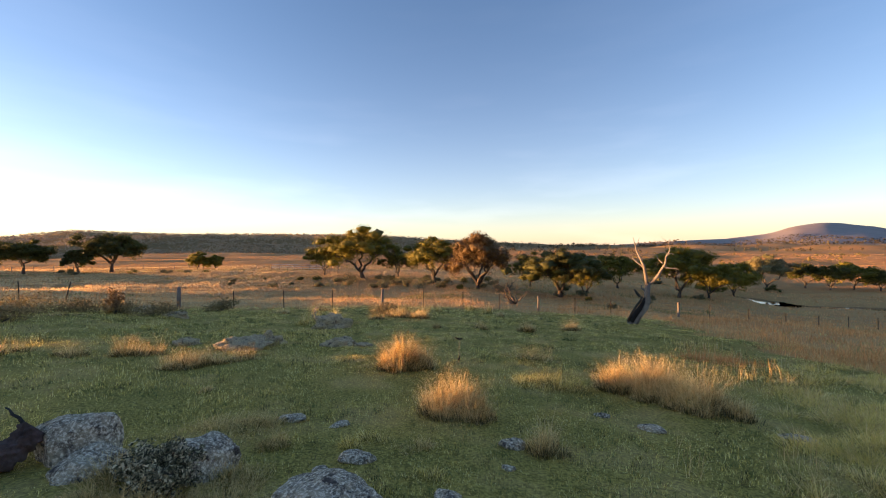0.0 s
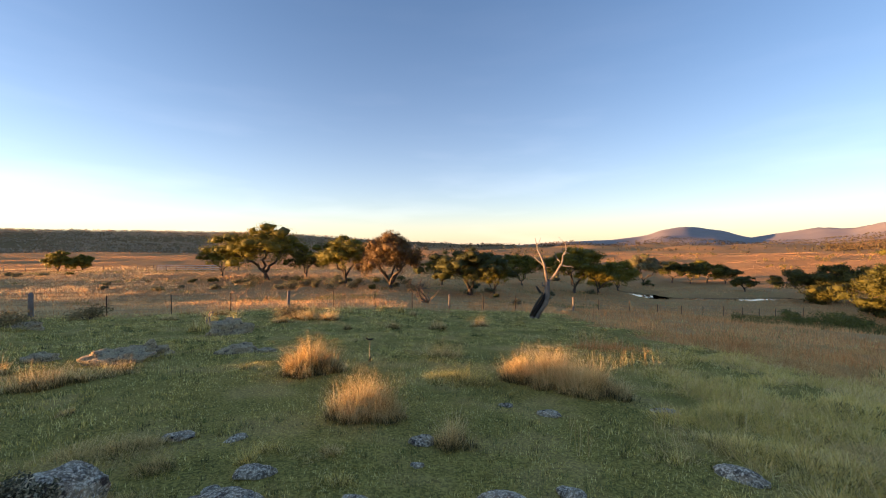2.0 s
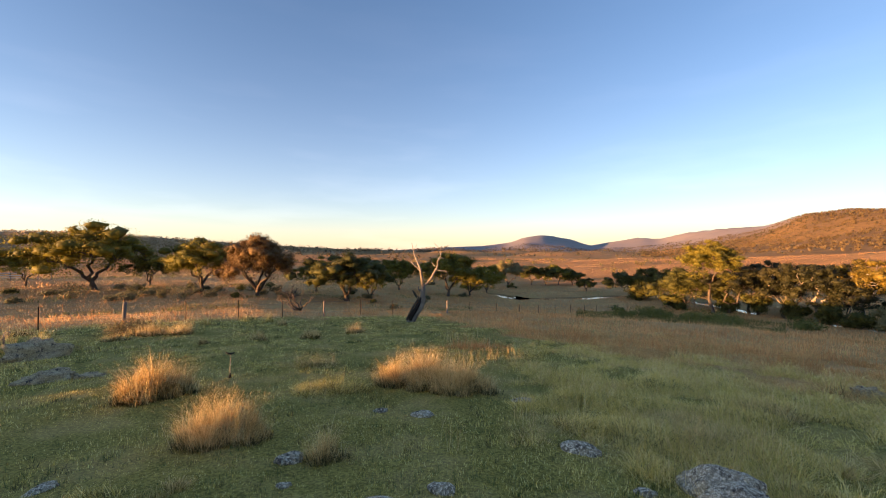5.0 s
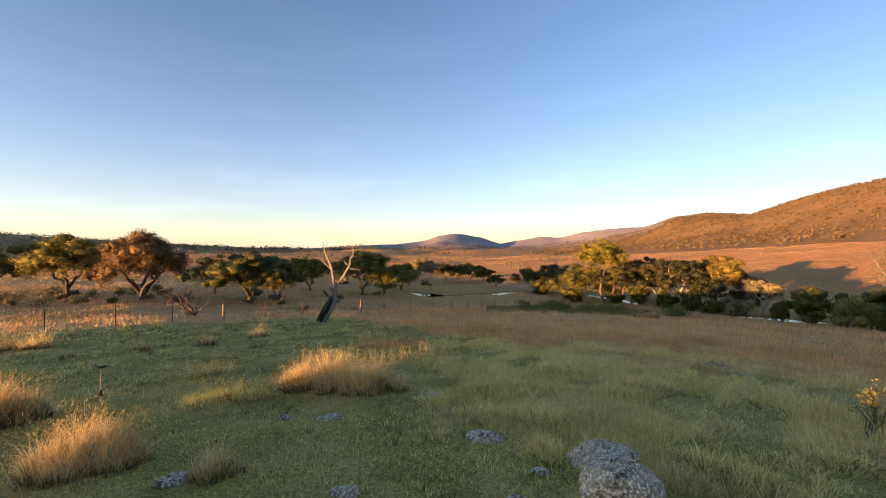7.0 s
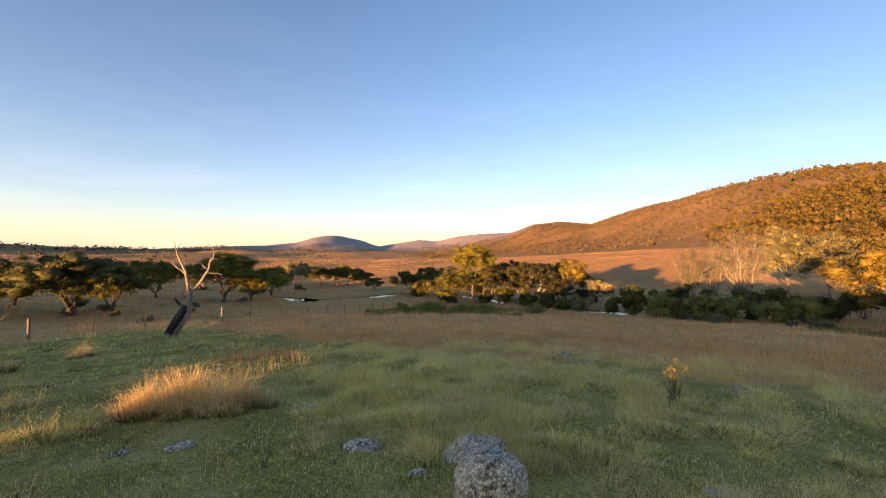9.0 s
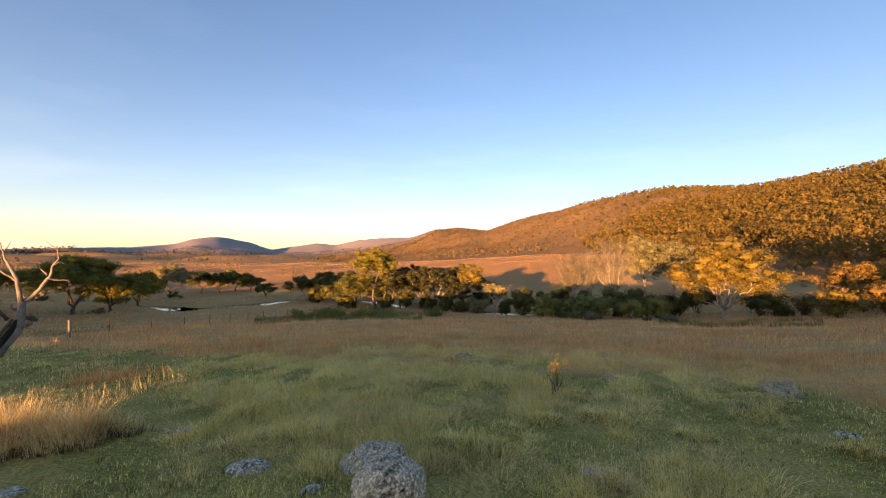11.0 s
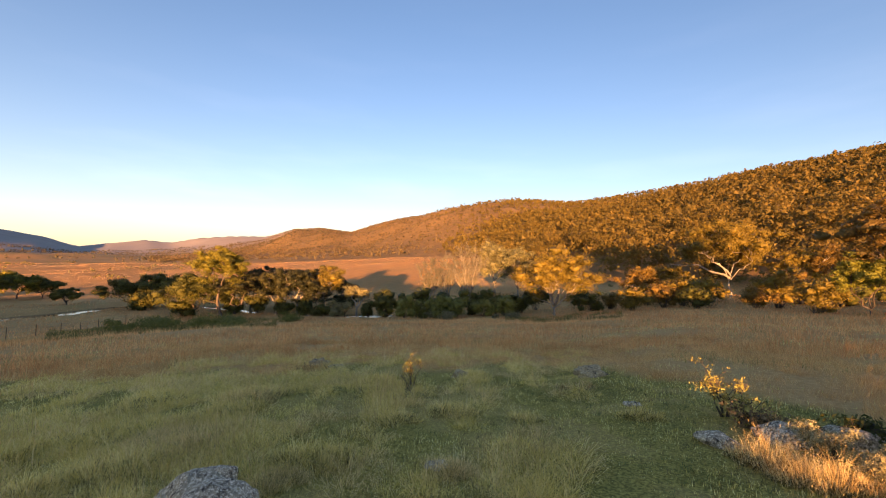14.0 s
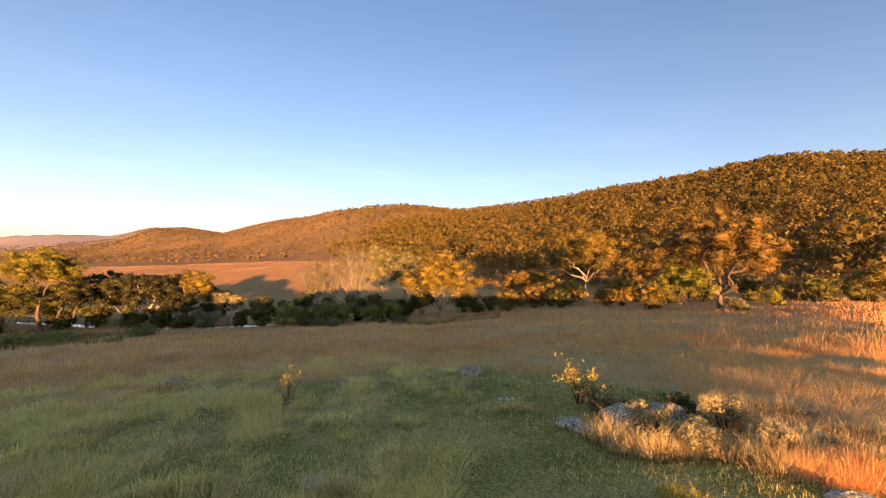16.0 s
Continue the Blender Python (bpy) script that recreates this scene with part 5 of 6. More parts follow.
PALE_B = [(89.0, 7.5, 0.75, 0.45, 700), (95.0, 6.3, 0.75, 0.36, 650), (93.9, 4.2, 0.6, 0.36, 700), (104.6, 6.2, 0.5, 0.28, 420), (118.5, 6.4, 0.55, 0.3, 420), (61.6, 6.2, 1.1, 0.4, 700), (54.4, 6.8, 1.3, 0.46, 800), (49.2, 6.6, 0.9, 0.42, 600),
           (68.7, 7.9, 1.1, 0.42, 600), (57.5, 8.6, 1.5, 0.5, 700), (42.9, 11.5, 1.6, 0.45, 500), (58.5, 10.3, 1.7, 0.42, 500), (69.4, 8.2, 0.9, 0.4, 500), (75.3, 8.4, 0.8, 0.32, 400), (72.0, 4.2, 0.6, 0.34, 700), (83.0, 5.4, 0.6, 0.3, 450)]
PALE_C = [(87.0, 5.9, 0.6, 0.36, 450), (-22.5, 4.3, 0.4, 0.22, 250), (111.0, 7.8, 0.7, 0.3, 400)]
for i, (b, r, w, h, n) in enumerate(STRAW_A + STRAW_B):
    tussock(b, r, w, h, M_STRAW, 300 + i, GOLD_T, int(n * (2.9 if r < 8 else 1.8)))
for i, (b, r, w, h, n) in enumerate(PALE_A + PALE_B + PALE_C):
    tussock(b, r, w * 1.15, h * 1.15, M_PALE if i % 3 and i > 4 else M_TAN, 400 + i, PALE_T, int(n * 2.4), lean=0.8, heads=0.03)
for i, (b, r, w, h) in enumerate(((-18.8, 17.0, 0.8, 0.7), (-17.6, 17.6, 0.6, 0.85), (-15.0, 17.6, 0.4, 0.75), (-5.6, 20.6, 0.6, 0.8), (6.4, 24.6, 0.5, 0.7), (-0.6, 23.0, 0.5, 0.6))):
    tussock(b, r, w, h, M_PALE, 485 + i, "tall pale weeds with dry seed heads", 260, heads=0.3, lean=0.2, group="tall weeds before the fence", name="weed_clump")
M_DOME = material("yellow_green_tuft", [(0.20, 0.19, 0.03), (0.38, 0.33, 0.06), (0.58, 0.46, 0.10)], 3.0, island=0.35, through_light=0.4, rough=0.6)
tussock(137.8, 4.1, 0.34, 0.34, M_DOME, 480, "yellow green grass tuft with thin seed stalks", 900, lean=0.6)
for i, (b, r, w, h, n) in enumerate(((33.3, 12.3, 1.7, 0.6, 700), (36.5, 13.0, 1.4, 0.5, 500))):
    tussock(b, r, w, h, M_BROWN, 470 + i, "reddish brown tussock of fine dry grass", n)


for i, (b, r, w, h) in enumerate(((17.0, 13.5, 0.45, 0.25), (7.5, 11.0, 0.35, 0.14), (-3.0, 12.0, 0.5, 0.14), (12.5, 19.5, 0.5, 0.3), (20.5, 15.5, 0.5, 0.3), (-21, 14, 0.6, 0.2), (-12, 13, 0.5, 0.16), (23, 19, 0.6, 0.3), (1, 20, 0.6, 0.2), (15, 22, 0.6, 0.3),
                                (-29, 14.5, 0.6, 0.25), (-36, 16, 0.8, 0.3), (-17, 21, 0.7, 0.4), (3.5, 25, 0.7, 0.5), (28.5, 17, 0.8, 0.3), (-25, 18, 0.8, 0.3), (-40.5, 14, 0.7, 0.25), (-8, 11, 0.35, 0.12))):
    tussock(b, r, w, h, M_TURF if i % 3 else M_PATCH_T, 440 + i, "small dark green rushy tuft in the turf", 260, heads=0.0, lean=0.6, group="green tufts on the turf")


for i, (b, r, w, h) in enumerate(((-27.6, 10.2, 0.9, 0.2), (-24.6, 10.7, 0.9, 0.24), (-22.6, 11.0, 0.6, 0.3), (-33.4, 11.9, 0.6, 0.2), (-15.6, 14.3, 1.1, 0.22), (-13.0, 10.1, 0.9, 0.16), (-46.5, 22.8, 1.6, 0.4), (-37.6, 22.0, 1.6, 0.4), (-34.6, 19.2, 1.1, 0.35),
                                (75.4, 11.3, 1.2, 0.5), (78.4, 10.9, 1.1, 0.5), (-29.6, 9.6, 1.0, 0.3), (-25.8, 9.7, 1.1, 0.34), (-21.0, 12.6, 1.0, 0.2), (-38.6, 18.6, 1.2, 0.3), (-43.4, 19.5, 1.5, 0.3))):
    tussock(b, r, w, h, M_PALE if i % 3 else M_STRAW, 460 + i, "dry grass growing round the half buried rocks", 380, heads=0.02, lean=0.6, group="grass round the rocks")


def strew(rng, n, b0, b1, r0, r1, power, keep):
    """Points spread over a sector, thinning outwards."""
    b = rng.uniform(b0, b1, n)
    u = rng.uniform(0, 1, n)
    r = (r0 ** power + u * (r1 ** power - r0 ** power)) ** (1 / power)
    x, y = r * np.sin(np.radians(b)), r * np.cos(np.radians(b))
    ok = keep(x, y, r, b)
    return x[ok], y[ok], r[ok]


def grass_sheet(name, label, mat, pts, height, width, lean, rng, segments=1, sink=0.01, combed=False):
    x, y, r = pts
    n = len(x)
    z = ground_z(x, y) - sink
    tuft = np.clip(0.85 + 0.3 * ripple(x, y, 1.3 + 0.02 * r.mean(), 91) + 0.25 * ripple(x, y, 5.0, 92), 0.35, 1.15)
    h, w = height(r) * tuft * rng.uniform(0.4, 1.3, n), width(r) * rng.uniform(0.6, 1.4, n)
    ln = np.abs(rng.normal(0, lean, n))
    v, f = blades(np.stack([x, y, z], 1), h, w, ln, rng.uniform(0, 6.3, n), rng.normal(1.4, 0.45, n) if combed else rng.uniform(0, 3.14, n), segments=segments)
    tagged(new(name, mesh_of(name, v, f, mat)), label, "grass", kind="stuff")


def tuft_sheet(name, label, mat, pts, per, size, height, width, lean, rng, segments=2):
    """Many small tufts, each a spray of blades that arch out from a common base."""
    x, y, r = pts
    n = len(x)
    big = np.repeat(rng.uniform(0.6, 1.35, n), per)
    x, y, r = np.repeat(x, per), np.repeat(y, per), np.repeat(r, per)
    a, q = rng.uniform(0, 6.283, n * per), np.sqrt(rng.uniform(0, 1, n * per))
    s = size * big
    bx, by = x + np.cos(a) * q * s, y + np.sin(a) * q * s
    base = np.stack([bx, by, ground_z(bx, by) - 0.01], 1)
    h = height * big * (1.05 - 0.45 * q ** 2) * rng.uniform(0.45, 1.15, n * per)
    ln = lean * (0.12 + 0.8 * q) + np.abs(rng.normal(0, 0.22, n * per))
    v, f = blades(base, h, width(r) * rng.uniform(0.6, 1.4, n * per), ln, np.pi / 2 - a + rng.normal(0, 0.6, n * per), rng.uniform(0, 3.14, n * per), 0.85, segments)
    tagged(new(name, mesh_of(name, v, f, mat)), label, "grass", kind="stuff")


g = np.random.default_rng(77)
def tufted(rng, n, per, *args):
    """Points gathered in small tufts, as grazed turf grows."""
    x, y, r = strew(rng, n, *args)
    x, y = np.repeat(x, per), np.repeat(y, per)
    d = 0.012 + 0.0035 * np.hypot(x, y)
    x, y = x + rng.normal(0, 1, len(x)) * d, y + rng.normal(0, 1, len(x)) * d
    return x, y, np.hypot(x, y)


grass_sheet("turf_grass", "short grazed green turf on the knoll", M_TURF,
            tufted(g, 52000, 8, -52, 160, 1.9, 30, 0.55, lambda x, y, r, b: g.random(len(x)) > dryness(x, y) * 0.9),
            lambda r: 0.034 + 0.0020 * r, lambda r: 0.0045 + 0.0010 * r, 0.95, g)
grass_sheet("dry_turf_grass", "dry straw blades among the green turf", M_PALE,
            strew(g, 110000, -52, 160, 1.9, 30, 0.4, lambda x, y, r, b: ripple(x, y, 3.5, 31) + ripple(x, y, 1.2, 32) * 0.6 + ripple(x, y, 0.4, 33) * 0.4 > 0.55 - 0.9 * smooth(25, -25, b) * smooth(4, 8, r)),
            lambda r: 0.055 + 0.004 * r, lambda r: 0.0022 + 0.0008 * r, 0.9, g, 1)
# knots of longer blades that the grazing has left
for name, label, mat, n, level in (("turf_knots", "dark knots of longer grass in the turf", M_PATCH_T, 9000, -0.3), ("straw_knots", "small straw knots standing in the turf", M_SKIRT, 5000, 0.2)):
    grass_sheet(name, label, mat, tufted(g, n, 12, -52, 160, 2.0, 28, 0.45, lambda x, y, r, b: (g.random(len(x)) > dryness(x, y)) & (ripple(x, y, 1.7, 34 + n % 7) + ripple(x, y, 0.6, 35) > level)),
                lambda r: 0.065 + 0.003 * r, lambda r: 0.0028 + 0.0008 * r, 0.7, g, 1)
M_PATCH = material("patch_grass", [(0.13, 0.13, 0.035), (0.24, 0.22, 0.065), (0.38, 0.32, 0.12)], 1.0, island=0.35, through_light=0.3, rough=0.7)
grass_sheet("seeding_grass", "thin straw stalks standing over the pale grass", M_STRAW,
            strew(g, 12000, 30, 108, 4.0, 16, 0.8, lambda x, y, r, b: (ripple(x, y, 2.4, 41) + 0.6 * ripple(x, y, 0.8, 44) > 0.5)),
            lambda r: 0.34 + 0 * r, lambda r: 0.0016 + 0.0005 * r, 0.3, g, 2)
grass_sheet("brown_grass", "tall brown dry grass sloping down to the creek", M_BROWN,
            strew(g, 290000, -55, 160, 15, 108, 0.5, lambda x, y, r, b: (g.random(len(x)) < dryness(x, y)) & (creek_distance(x, y) > 2.2) & (g.random(len(x)) < np.where(b < 16, 0.3, 1.0))
                  & (ripple(x, y, 7, 61) + 0.6 * ripple(x, y, 2.2, 62) > -1.0)),
            lambda r: 0.34 + 0.0 * r, lambda r: 0.003 + 0.0009 * r, 0.85, g, 1)
M_DRY = material("russet_grass", [(0.47, 0.23, 0.082), (0.76, 0.43, 0.155), (0.92, 0.65, 0.29)], 0.9, coarse=0.45, island=0.4, through_light=0.4, rough=0.7)
tuft_sheet("near_brown_grass", "fine brown dry grass at the edge of the turf", M_DRY,
           strew(g, 3600, 25, 162, 5.5, 20, 1.3, lambda x, y, r, b: (g.random(len(x)) < dryness(x, y)) & (ripple(x, y, 3.6, 65) + 0.7 * ripple(x, y, 0.9, 66) > -0.8)),
           84, 0.26, 0.24, lambda r: 0.0009 + 0.00032 * r, 0.6, g, 1)
grass_sheet("scrub_band_grass", "grey green weedy bands across the paddock", M_PATCH,
            strew(g, 60000, -52, 34, 42, 125, 0.6, lambda x, y, r, b: (ripple(b * 0.5, r * 0.9, 17, 67) + 0.5 * ripple(x, y, 6, 68) > 0.7)),
            lambda r: 0.34 + 0.0 * r, lambda r: 0.01 + 0.0012 * r, 0.6, g, 1)
grass_sheet("green_patch_grass", "greener grass and weeds among the dry brown grass", M_PATCH,
            strew(g, 70000, 18, 160, 12, 75, 0.6, lambda x, y, r, b: (ripple(x, y, 11, 63) + 0.7 * ripple(x, y, 3.5, 64) > 1.3)),
            lambda r: 0.28 + 0.0 * r, lambda r: 0.003 + 0.001 * r, 0.6, g, 1)
M_WEED = material("green_weed", [(0.10, 0.095, 0.028), (0.20, 0.175, 0.05), (0.32, 0.26, 0.085)], 0.6, island=0.3, through_light=0.3, rough=0.7)
grass_sheet("bank_weeds", "low green weeds on the slope above the creek", M_WEED,
            strew(g, 60000, 48, 118, 38, 66, 1.0, lambda x, y, r, b: (((b < 70) & (r > 38)) | ((b > 101) & (b < 116) & (r > 47) & (r < 61))) & (ripple(x, y, 9, 71) + 0.7 * ripple(x, y, 3, 72) > np.where(b < 70, -0.3, 0.1))),
            lambda r: 0.42 + 0.0 * r, lambda r: 0.04 + 0.001 * r, 0.7, g, 1)
PALE_AT = lambda x, y, r, b: ripple(x, y, 2.4, 41) + 0.7 * ripple(x, y, 1.0, 42) + 1.8 * np.exp(-((b - 60) / 20) ** 2 - ((r - 8) / 3.4) ** 2) + 0.4 * ripple(x, y, 0.45, 43)
grass_sheet("pale_grass", "feathery pale green grass on the slope", M_PALE,
            strew(g, 120000, 42, 104, 4.0, 15, 0.8, lambda x, y, r, b: PALE_AT(x, y, r, b) > 0.6),
            lambda r: 0.16 + 0 * r, lambda r: 0.0022 + 0.0007 * r, 1.1, g, 1)
for name, label, mat, n, level, high, seed in (("pale_tufts", "arching tufts of pale green feathery grass", M_PALE, 2500, 0.75, 0.26, 44), ("olive_tufts", "arching tufts of dull olive grass", M_OLIVE, 1700, 0.6, 0.21, 45),
                                               ("tan_tufts", "arching tufts of dry tan grass", M_TAN, 1300, 0.3, 0.28, 46)):
    tuft_sheet(name, label, mat, strew(g, n, 40, 112, 3.6, 15, 1.2, lambda x, y, r, b: PALE_AT(x, y, r, b) + 0.5 * ripple(x, y, 1.6, seed) > level), 46, 0.17, high, lambda r: 0.0016 + 0.0007 * r, 1.35, g)
tuft_sheet("rock_foot_grass", "tan and dull dry grass matted round the boulders' feet", M_TAN, strew(g, 300, -50, -22, 2.6, 5.4, 1.0, lambda x, y, r, b: ripple(x, y, 0.9, 47) + 0.6 * ripple(x, y, 0.4, 48) > 0.0), 50, 0.16, 0.16, lambda r: 0.0014 + 0.0005 * r, 1.2, g)
tuft_sheet("knoll_tufts", "small dry tufts left standing in the grazed turf", M_OLIVE, strew(g, 420, -50, 30, 5.0, 14, 0.8, lambda x, y, r, b: ripple(x, y, 1.8, 49) + 0.6 * ripple(x, y, 0.5, 50) > 0.7), 30, 0.14, 0.13, lambda r: 0.0014 + 0.0006 * r, 1.2, g)
# dry grass of the grazed fields: upright blades that catch the low sun
M_STRAWFIELD = material("paddock_straw", [(0.54, 0.38, 0.19), (0.74, 0.54, 0.28), (0.88, 0.69, 0.40)], 0.12, island=0.25, through_light=0.35, rough=0.7)
M_FIELD = material("field_grass", [(0.44, 0.225, 0.08), (0.55, 0.285, 0.10), (0.63, 0.37, 0.145)], 0.05, island=0.12, through_light=0.35, rough=0.7)
grass_sheet("paddock_grass", "dry straw grass of the paddocks beyond the fence", M_STRAWFIELD,
            strew(g, 230000, -56, 30, 27, 150, 0.45, lambda x, y, r, b: (r > 28) & (g.random(len(x)) < 0.3 + 0.7 * smooth(-14, -26, b)) & (ripple(x, y, 26, 51) + ripple(x, y, 8, 52) > -1.1)),
            lambda r: 0.24 + 0.0003 * r, lambda r: 0.006 + 0.0009 * r, 0.9, g, 1, combed=True)
grass_sheet("left_field_grass", "orange dry grass of the far flat fields", M_FIELD,
            strew(g, 72000, -56, 20, 120, 680, 0.6, lambda x, y, r, b: ripple(x, y, 70, 53) > -0.7),
            lambda r: 0.13 + 0.0003 * r, lambda r: 0.016 + 0.0017 * r, 0.7, g, 1, combed=True)
grass_sheet("far_field_grass", "orange dry grass of the far hillside fields", M_FIELD,
            strew(g, 125000, 14, 117, 96, 520, 0.8, lambda x, y, r, b: (((b < 104) & (r < 1.05 * fr_of(b))) | (clearing(b, r) > 0.4)) & (creek_distance(x, y) > 7)),
            lambda r: 0.16 + 0.0001 * r, lambda r: 0.014 + 0.0011 * r, 0.6, g, 1, combed=True)


# ---- the lit heap of rocks, daisy bush and dry grass ----
def daisy_bush(bearing, r, height, spread, seed, label, leaf, n=420, size=0.03, name="daisy_bush", dense=False):
    rng = np.random.default_rng(seed)
    root = thing(name, spot(bearing, r), label, "shrub", "bushes among the knoll's rocks")
    wood, green, inner = [], [], []
    for k in range(9):
        a, d = rng.uniform(0, 6.3), spread / 2 * math.sqrt(rng.uniform(0, 1))
        tip = np.array([math.cos(a) * d, math.sin(a) * d, height * rng.uniform(0.6, 1.0)])
        p = bend((tip[0] * 0.15, tip[1] * 0.15, -0.03), tip, 0.1, 6, rng, 0.06)
        wood.append(tube(p, np.linspace(0.010, 0.003, 6), 5, 0, rng))
        for j in (3, 4, 5) if dense else (2, 3, 4, 5):
            for _ in range(2):
                e = p[j] + rng.normal(0, 0.07, 3) * (spread, spread, height) * 1.2
                wood.append(tube(bend(p[j], e, 0.05, 3, rng), (0.004, 0.003, 0.0015), 4, 0, rng))
                green.append(leaves(e, 0.05 + 0.05 * spread, n // 50, size, rng, 0.8, -0.3))
                inner.append(e)
    if dense:
        green.append(masses(inner, np.full(len(inner), 0.014 + 0.014 * spread), 0.8, rng, False, 0.25))
    place_part("stem", mesh_of("stem", *join(wood), M_BARK, True), root)
    place_part("foliage", mesh_of("foliage", *join(green), leaf), root)
    return root


M_DAISY = material("silver_leaf", [(0.22, 0.185, 0.085), (0.40, 0.34, 0.16), (0.62, 0.53, 0.28)], 9.0, island=0.4, through_light=0.25, rough=0.7)
M_YELLOW = material("yellow_leaf", [(0.25, 0.21, 0.05), (0.42, 0.355, 0.09), (0.58, 0.49, 0.16)], 9.0, island=0.4, through_light=0.35, rough=0.6)
M_SAGE = material("sage_leaf", [(0.06, 0.052, 0.026), (0.20, 0.175, 0.09), (0.74, 0.65, 0.42)], 9.0, island=0.55, through_light=0.15, rough=0.7)
SILVER = "silvery leafed daisy bush growing over granite rocks"
for i, (b, r, h, w, n) in enumerate(((-34.5, 3.75, 0.34, 0.5, 900), (-36.0, 3.6, 0.26, 0.36, 500), (135.0, 5.9, 0.28, 0.5, 900), (138.6, 5.7, 0.22, 0.44, 800), (142.2, 6.3, 0.36, 0.56, 900), (145.2, 5.9, 0.26, 0.5, 800), (139.5, 5.3, 0.22, 0.5, 700))):
    daisy_bush(b, r, h, w, 500 + i, SILVER, M_DAISY if b > 0 else M_SAGE, 6 * n if b > 0 else 4 * n, 0.0092 if b > 0 else 0.015, dense=b > 0)
for i, (b, r, h, w, n) in enumerate(((126.8, 7.0, 0.66, 0.6, 520), (128.2, 6.6, 0.34, 0.5, 420), (88.8, 7.6, 0.68, 0.30, 300), (157.0, 5.6, 0.5, 0.5, 400))):
    daisy_bush(b, r, h, w, 520 + i, "thin yellow leafed shrub in dry grass", M_YELLOW, n, 0.02, "yellow_shrub")
M_TWIGGY = material("brown_twig_leaf", [(0.14, 0.09, 0.045), (0.24, 0.155, 0.075), (0.36, 0.25, 0.12)], 4.0, island=0.35, through_light=0.2)
M_SCRUBBY = material("olive_twig_leaf", [(0.17, 0.13, 0.055), (0.29, 0.215, 0.095), (0.44, 0.33, 0.15)], 4.0, island=0.35, through_light=0.2)
for i, (b, r, h, w) in enumerate(((-8.8, 20.5, 0.42, 1.9), (-46.0, 22.5, 0.6, 3.0), (-42.6, 21.8, 0.4, 2.2), (-39.0, 21.6, 0.45, 1.4), (-35.6, 20.6, 0.45, 2.0), (-29.0, 24.5, 0.45, 1.4), (-48.0, 18.5, 0.5, 2.2))):
    shrub(b, r, h, w, M_SCRUBBY, 580 + i, "low olive brown mound of dry scrub before the fence", "scrub_mound", 1500, 0.045, "scrub before the fence", lobes=8)
for i, (b, r, h, w) in enumerate(((129.5, 6.6, 0.24, 0.7), (137.5, 6.6, 0.28, 0.6), (-39.2, 21.0, 1.1, 0.7))):
    daisy_bush(b, r, h, w, 540 + i, "dark twiggy low bush among dry grass", M_LEAF_DARK if i == 1 else M_TWIGGY, 420, 0.02 + 0.0013 * r, "twiggy_bush")
for i, (b, r, w, h, n) in enumerate(((130.6, 5.5, 0.5, 0.40, 900), (132.2, 5.3, 0.6, 0.40, 1200), (133.8, 5.0, 0.6, 0.38, 1400), (135.8, 5.05, 0.6, 0.42, 1400), (138.6, 5.2, 0.5, 0.26, 900), (143.0, 5.25, 0.8, 0.36, 1700), (146.2, 5.15, 0.8, 0.38, 1800), (149.2, 5.2, 0.8, 0.40, 1800),
                                     (152.2, 5.6, 0.9, 0.42, 1700), (155.6, 6.0, 0.9, 0.42, 1500), (146.5, 5.9, 1.0, 0.42, 1600), (150.5, 6.3, 1.0, 0.42, 1500), (144.4, 6.5, 0.8, 0.36, 1000), (131.0, 6.6, 0.4, 0.36, 450), (143.5, 7.6, 0.8, 0.32, 600), (147.5, 7.7, 0.8, 0.32, 600), (154.5, 7.2, 1.1, 0.36, 900))):
    tussock(b, r, w, h, M_STRAW if i < 6 or i % 5 < 2 else M_BROWN if i % 5 < 4 else M_TAN, 600 + i, "orange dry grass clump round a heap of rocks", int(n * 1.5), group="dry grass round the rock heap", lean=0.55, fine=0.66)


# ---- paddock scrub, stock yard and small fence things ----
M_SCRUB = material("grey_scrub_leaf", [(0.09, 0.09, 0.045), (0.17, 0.16, 0.08), (0.27, 0.235, 0.13)], 2.0, island=0.4, through_light=0.2, rough=0.7)
k = 0
for b0, b1, r0, r1, n, h in ((-18, 8, 58, 80, 34, 1.0), (-45, -30, 100, 122, 8, 0.8), (10, 34, 46, 80, 12, 0.7), (-28, -18, 58, 80, 6, 0.5), (51, 66, 46, 64, 12, 0.9), (88, 104, 56, 64, 8, 1.0), (20, 40, 95, 125, 8, 1.2)):
    for _ in range(n):
        b, r, hh = g.uniform(b0, b1), g.uniform(r0, r1), h * g.uniform(0.6, 1.3)
        shrub(b, r, hh, hh * g.uniform(1.6, 2.8), M_LEAF_GREEN if b0 == 51 else M_SCRUB if k % 5 else M_LEAF_DARK, 700 + k, "low green scrub bush in the dry grass", "scrub_bush", 620, 0.09, "scrub bushes in the paddock", lobes=5)
        k += 1


def rail(a, b, r, mat, name, parent, sides=6):
    place_part(name, mesh_of(name, *tube(np.array([a, (np.array(a) + b) / 2, b]), (r, r, r), sides, 0.05), mat, True), parent)


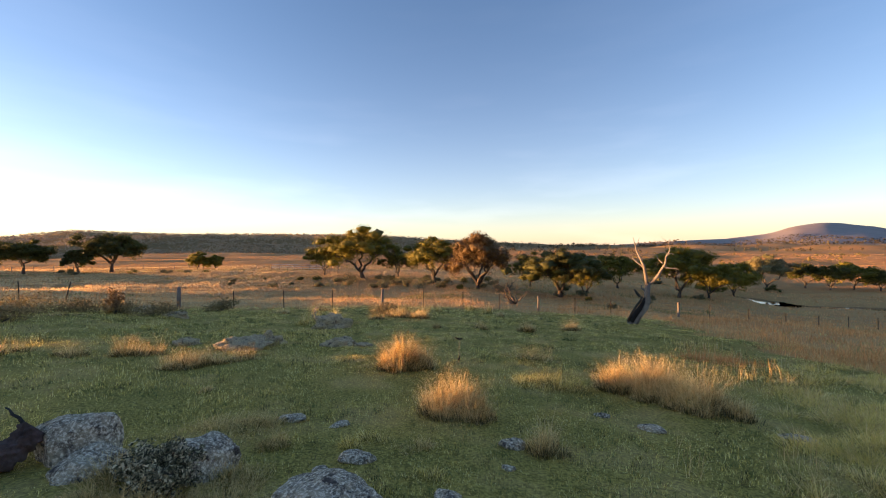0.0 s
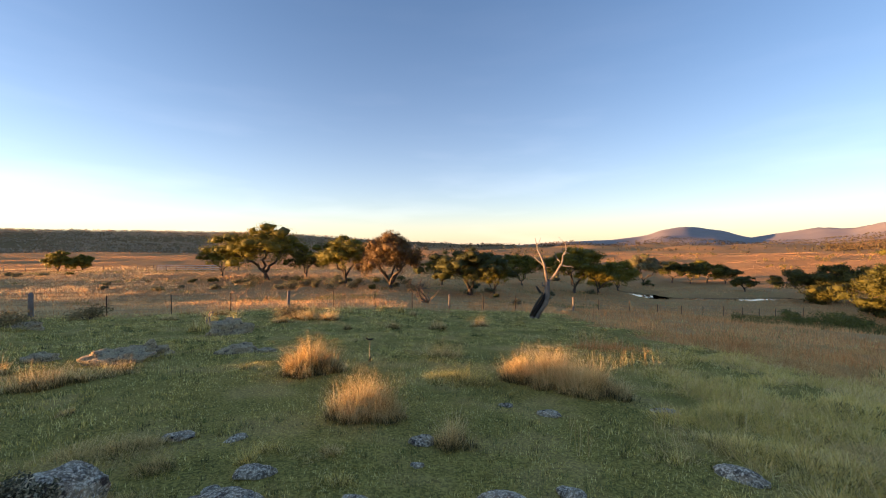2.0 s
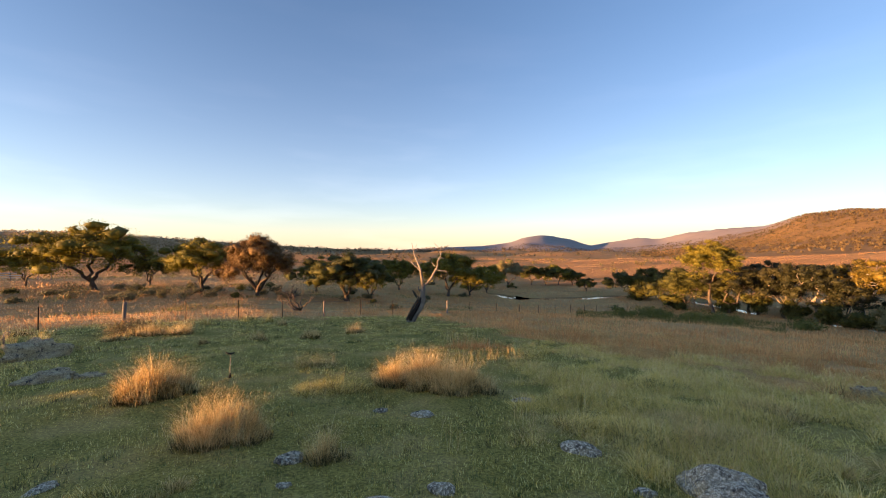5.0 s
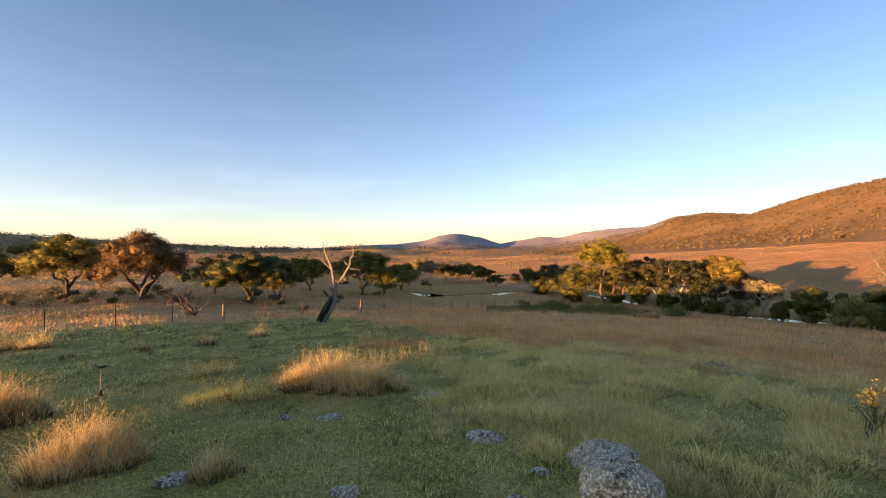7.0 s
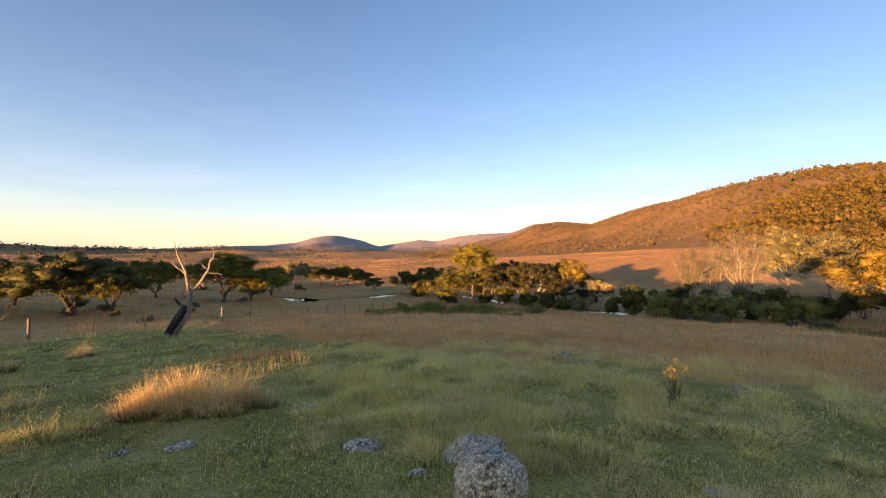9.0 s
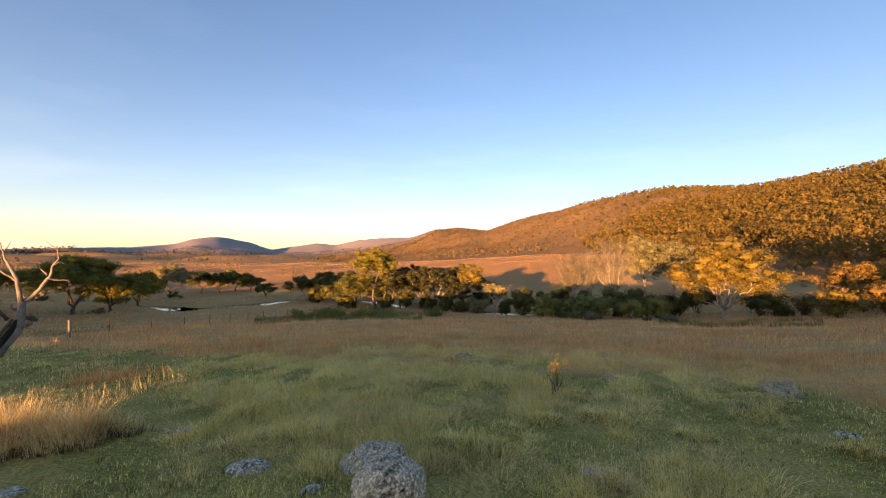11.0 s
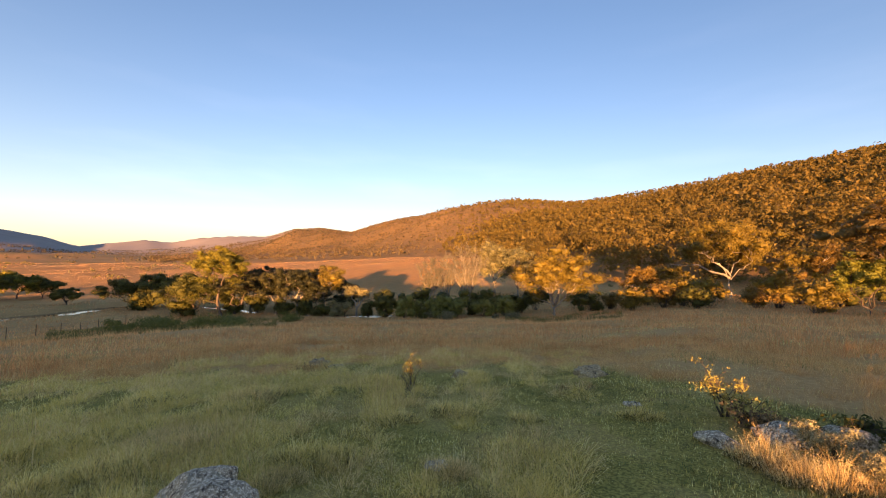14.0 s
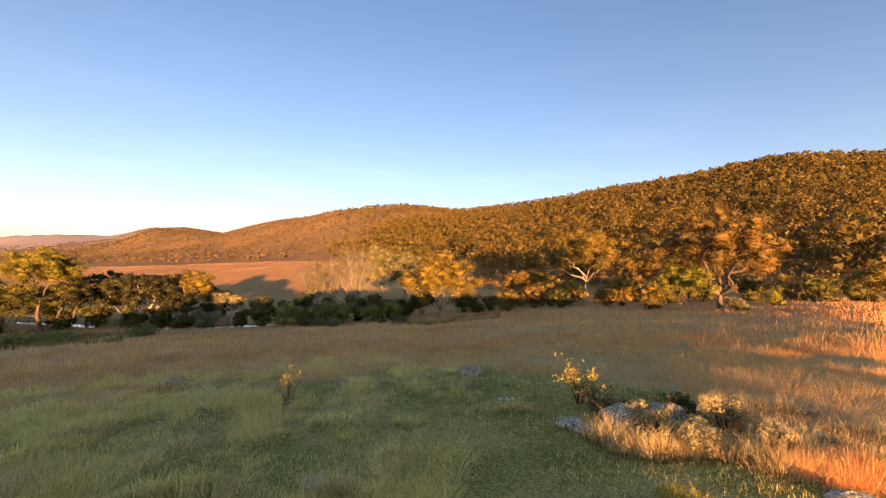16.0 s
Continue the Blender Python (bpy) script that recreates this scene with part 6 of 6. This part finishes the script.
M_RAIL = material("pale_rail", [(0.42, 0.40, 0.38), (0.62, 0.60, 0.57)], 6.0)
yard = thing("stock_yard", (0, 0, 0), "old stock yard of grey posts and pale rails", "stock yard")
ybs = np.linspace(-24.0, -14.6, 11)
ypts = [np.array(spot(b, 118 - 0.6 * i)) for i, b in enumerate(ybs)]
for i, p in enumerate(ypts):
    ob = place_part("post", post_mesh(1.35 + 0.15 * ((i * 7) % 3), 0.075, 900 + i), yard)
    ob.location = p
for p, q in zip(ypts[1:-3], ypts[2:-2]):
    for hh in (0.5, 0.95, 1.4):
        rail(p + (0, 0, hh), q + (0, 0, hh), 0.09, M_RAIL, "rail", yard)
back = thing("back_fence", (0, 0, 0), "row of thin grey posts across the far paddock", "fence")
bp = [np.array(spot(b, 132)) for b in np.linspace(-47, -16, 22)]
bm_post = post_mesh(1.1, 0.07, 950)
for p in bp:
    ob = place_part("post", bm_post, back)
    ob.location = p
for hh in (0.6, 1.0):
    pts = np.array([p + (0, 0, hh) for p in bp])
    place_part("wire", mesh_of("wire", *tube(pts, np.full(len(pts), 0.012), 4), M_WIRE), back)

stub = thing("leaning_stump", spot(-18.0, 19.5), "leaning broken timber stump in the grass", "stump")
place_part("stump_body", mesh_of("stump_body", *tube(np.array([(0, 0, -0.2), (0.08, 0, 0.2), (0.22, 0, 0.52)]), (0.10, 0.085, 0.06), 8, 0.15), M_POST, True), stub)
marker = thing("garden_stake", spot(2.2, 8.6), "thin pale stake with a small black crosspiece", "stake")
place_part("stake", mesh_of("stake", *tube(np.array([(0, 0, -0.1), (0, 0.01, 0.2), (0.01, 0, 0.46)]), (0.005, 0.005, 0.004), 6), M_DEAD, True), marker)
place_part("crosspiece", mesh_of("crosspiece", *tube(np.array([(-0.075, 0, 0.50), (-0.03, 0, 0.465), (0.02, 0, 0.46), (0.075, 0.01, 0.47)]), (0.012, 0.018, 0.02, 0.012), 7), M_CHAR, True), marker, "black crosspiece")
place_part("foot", mesh_of("foot", *tube(np.array([(0, 0, -0.05), (0, 0, 0.04), (0.01, 0, 0.1)]), (0.03, 0.025, 0.01), 7, 0.1), M_CHAR, True), marker, "black base")
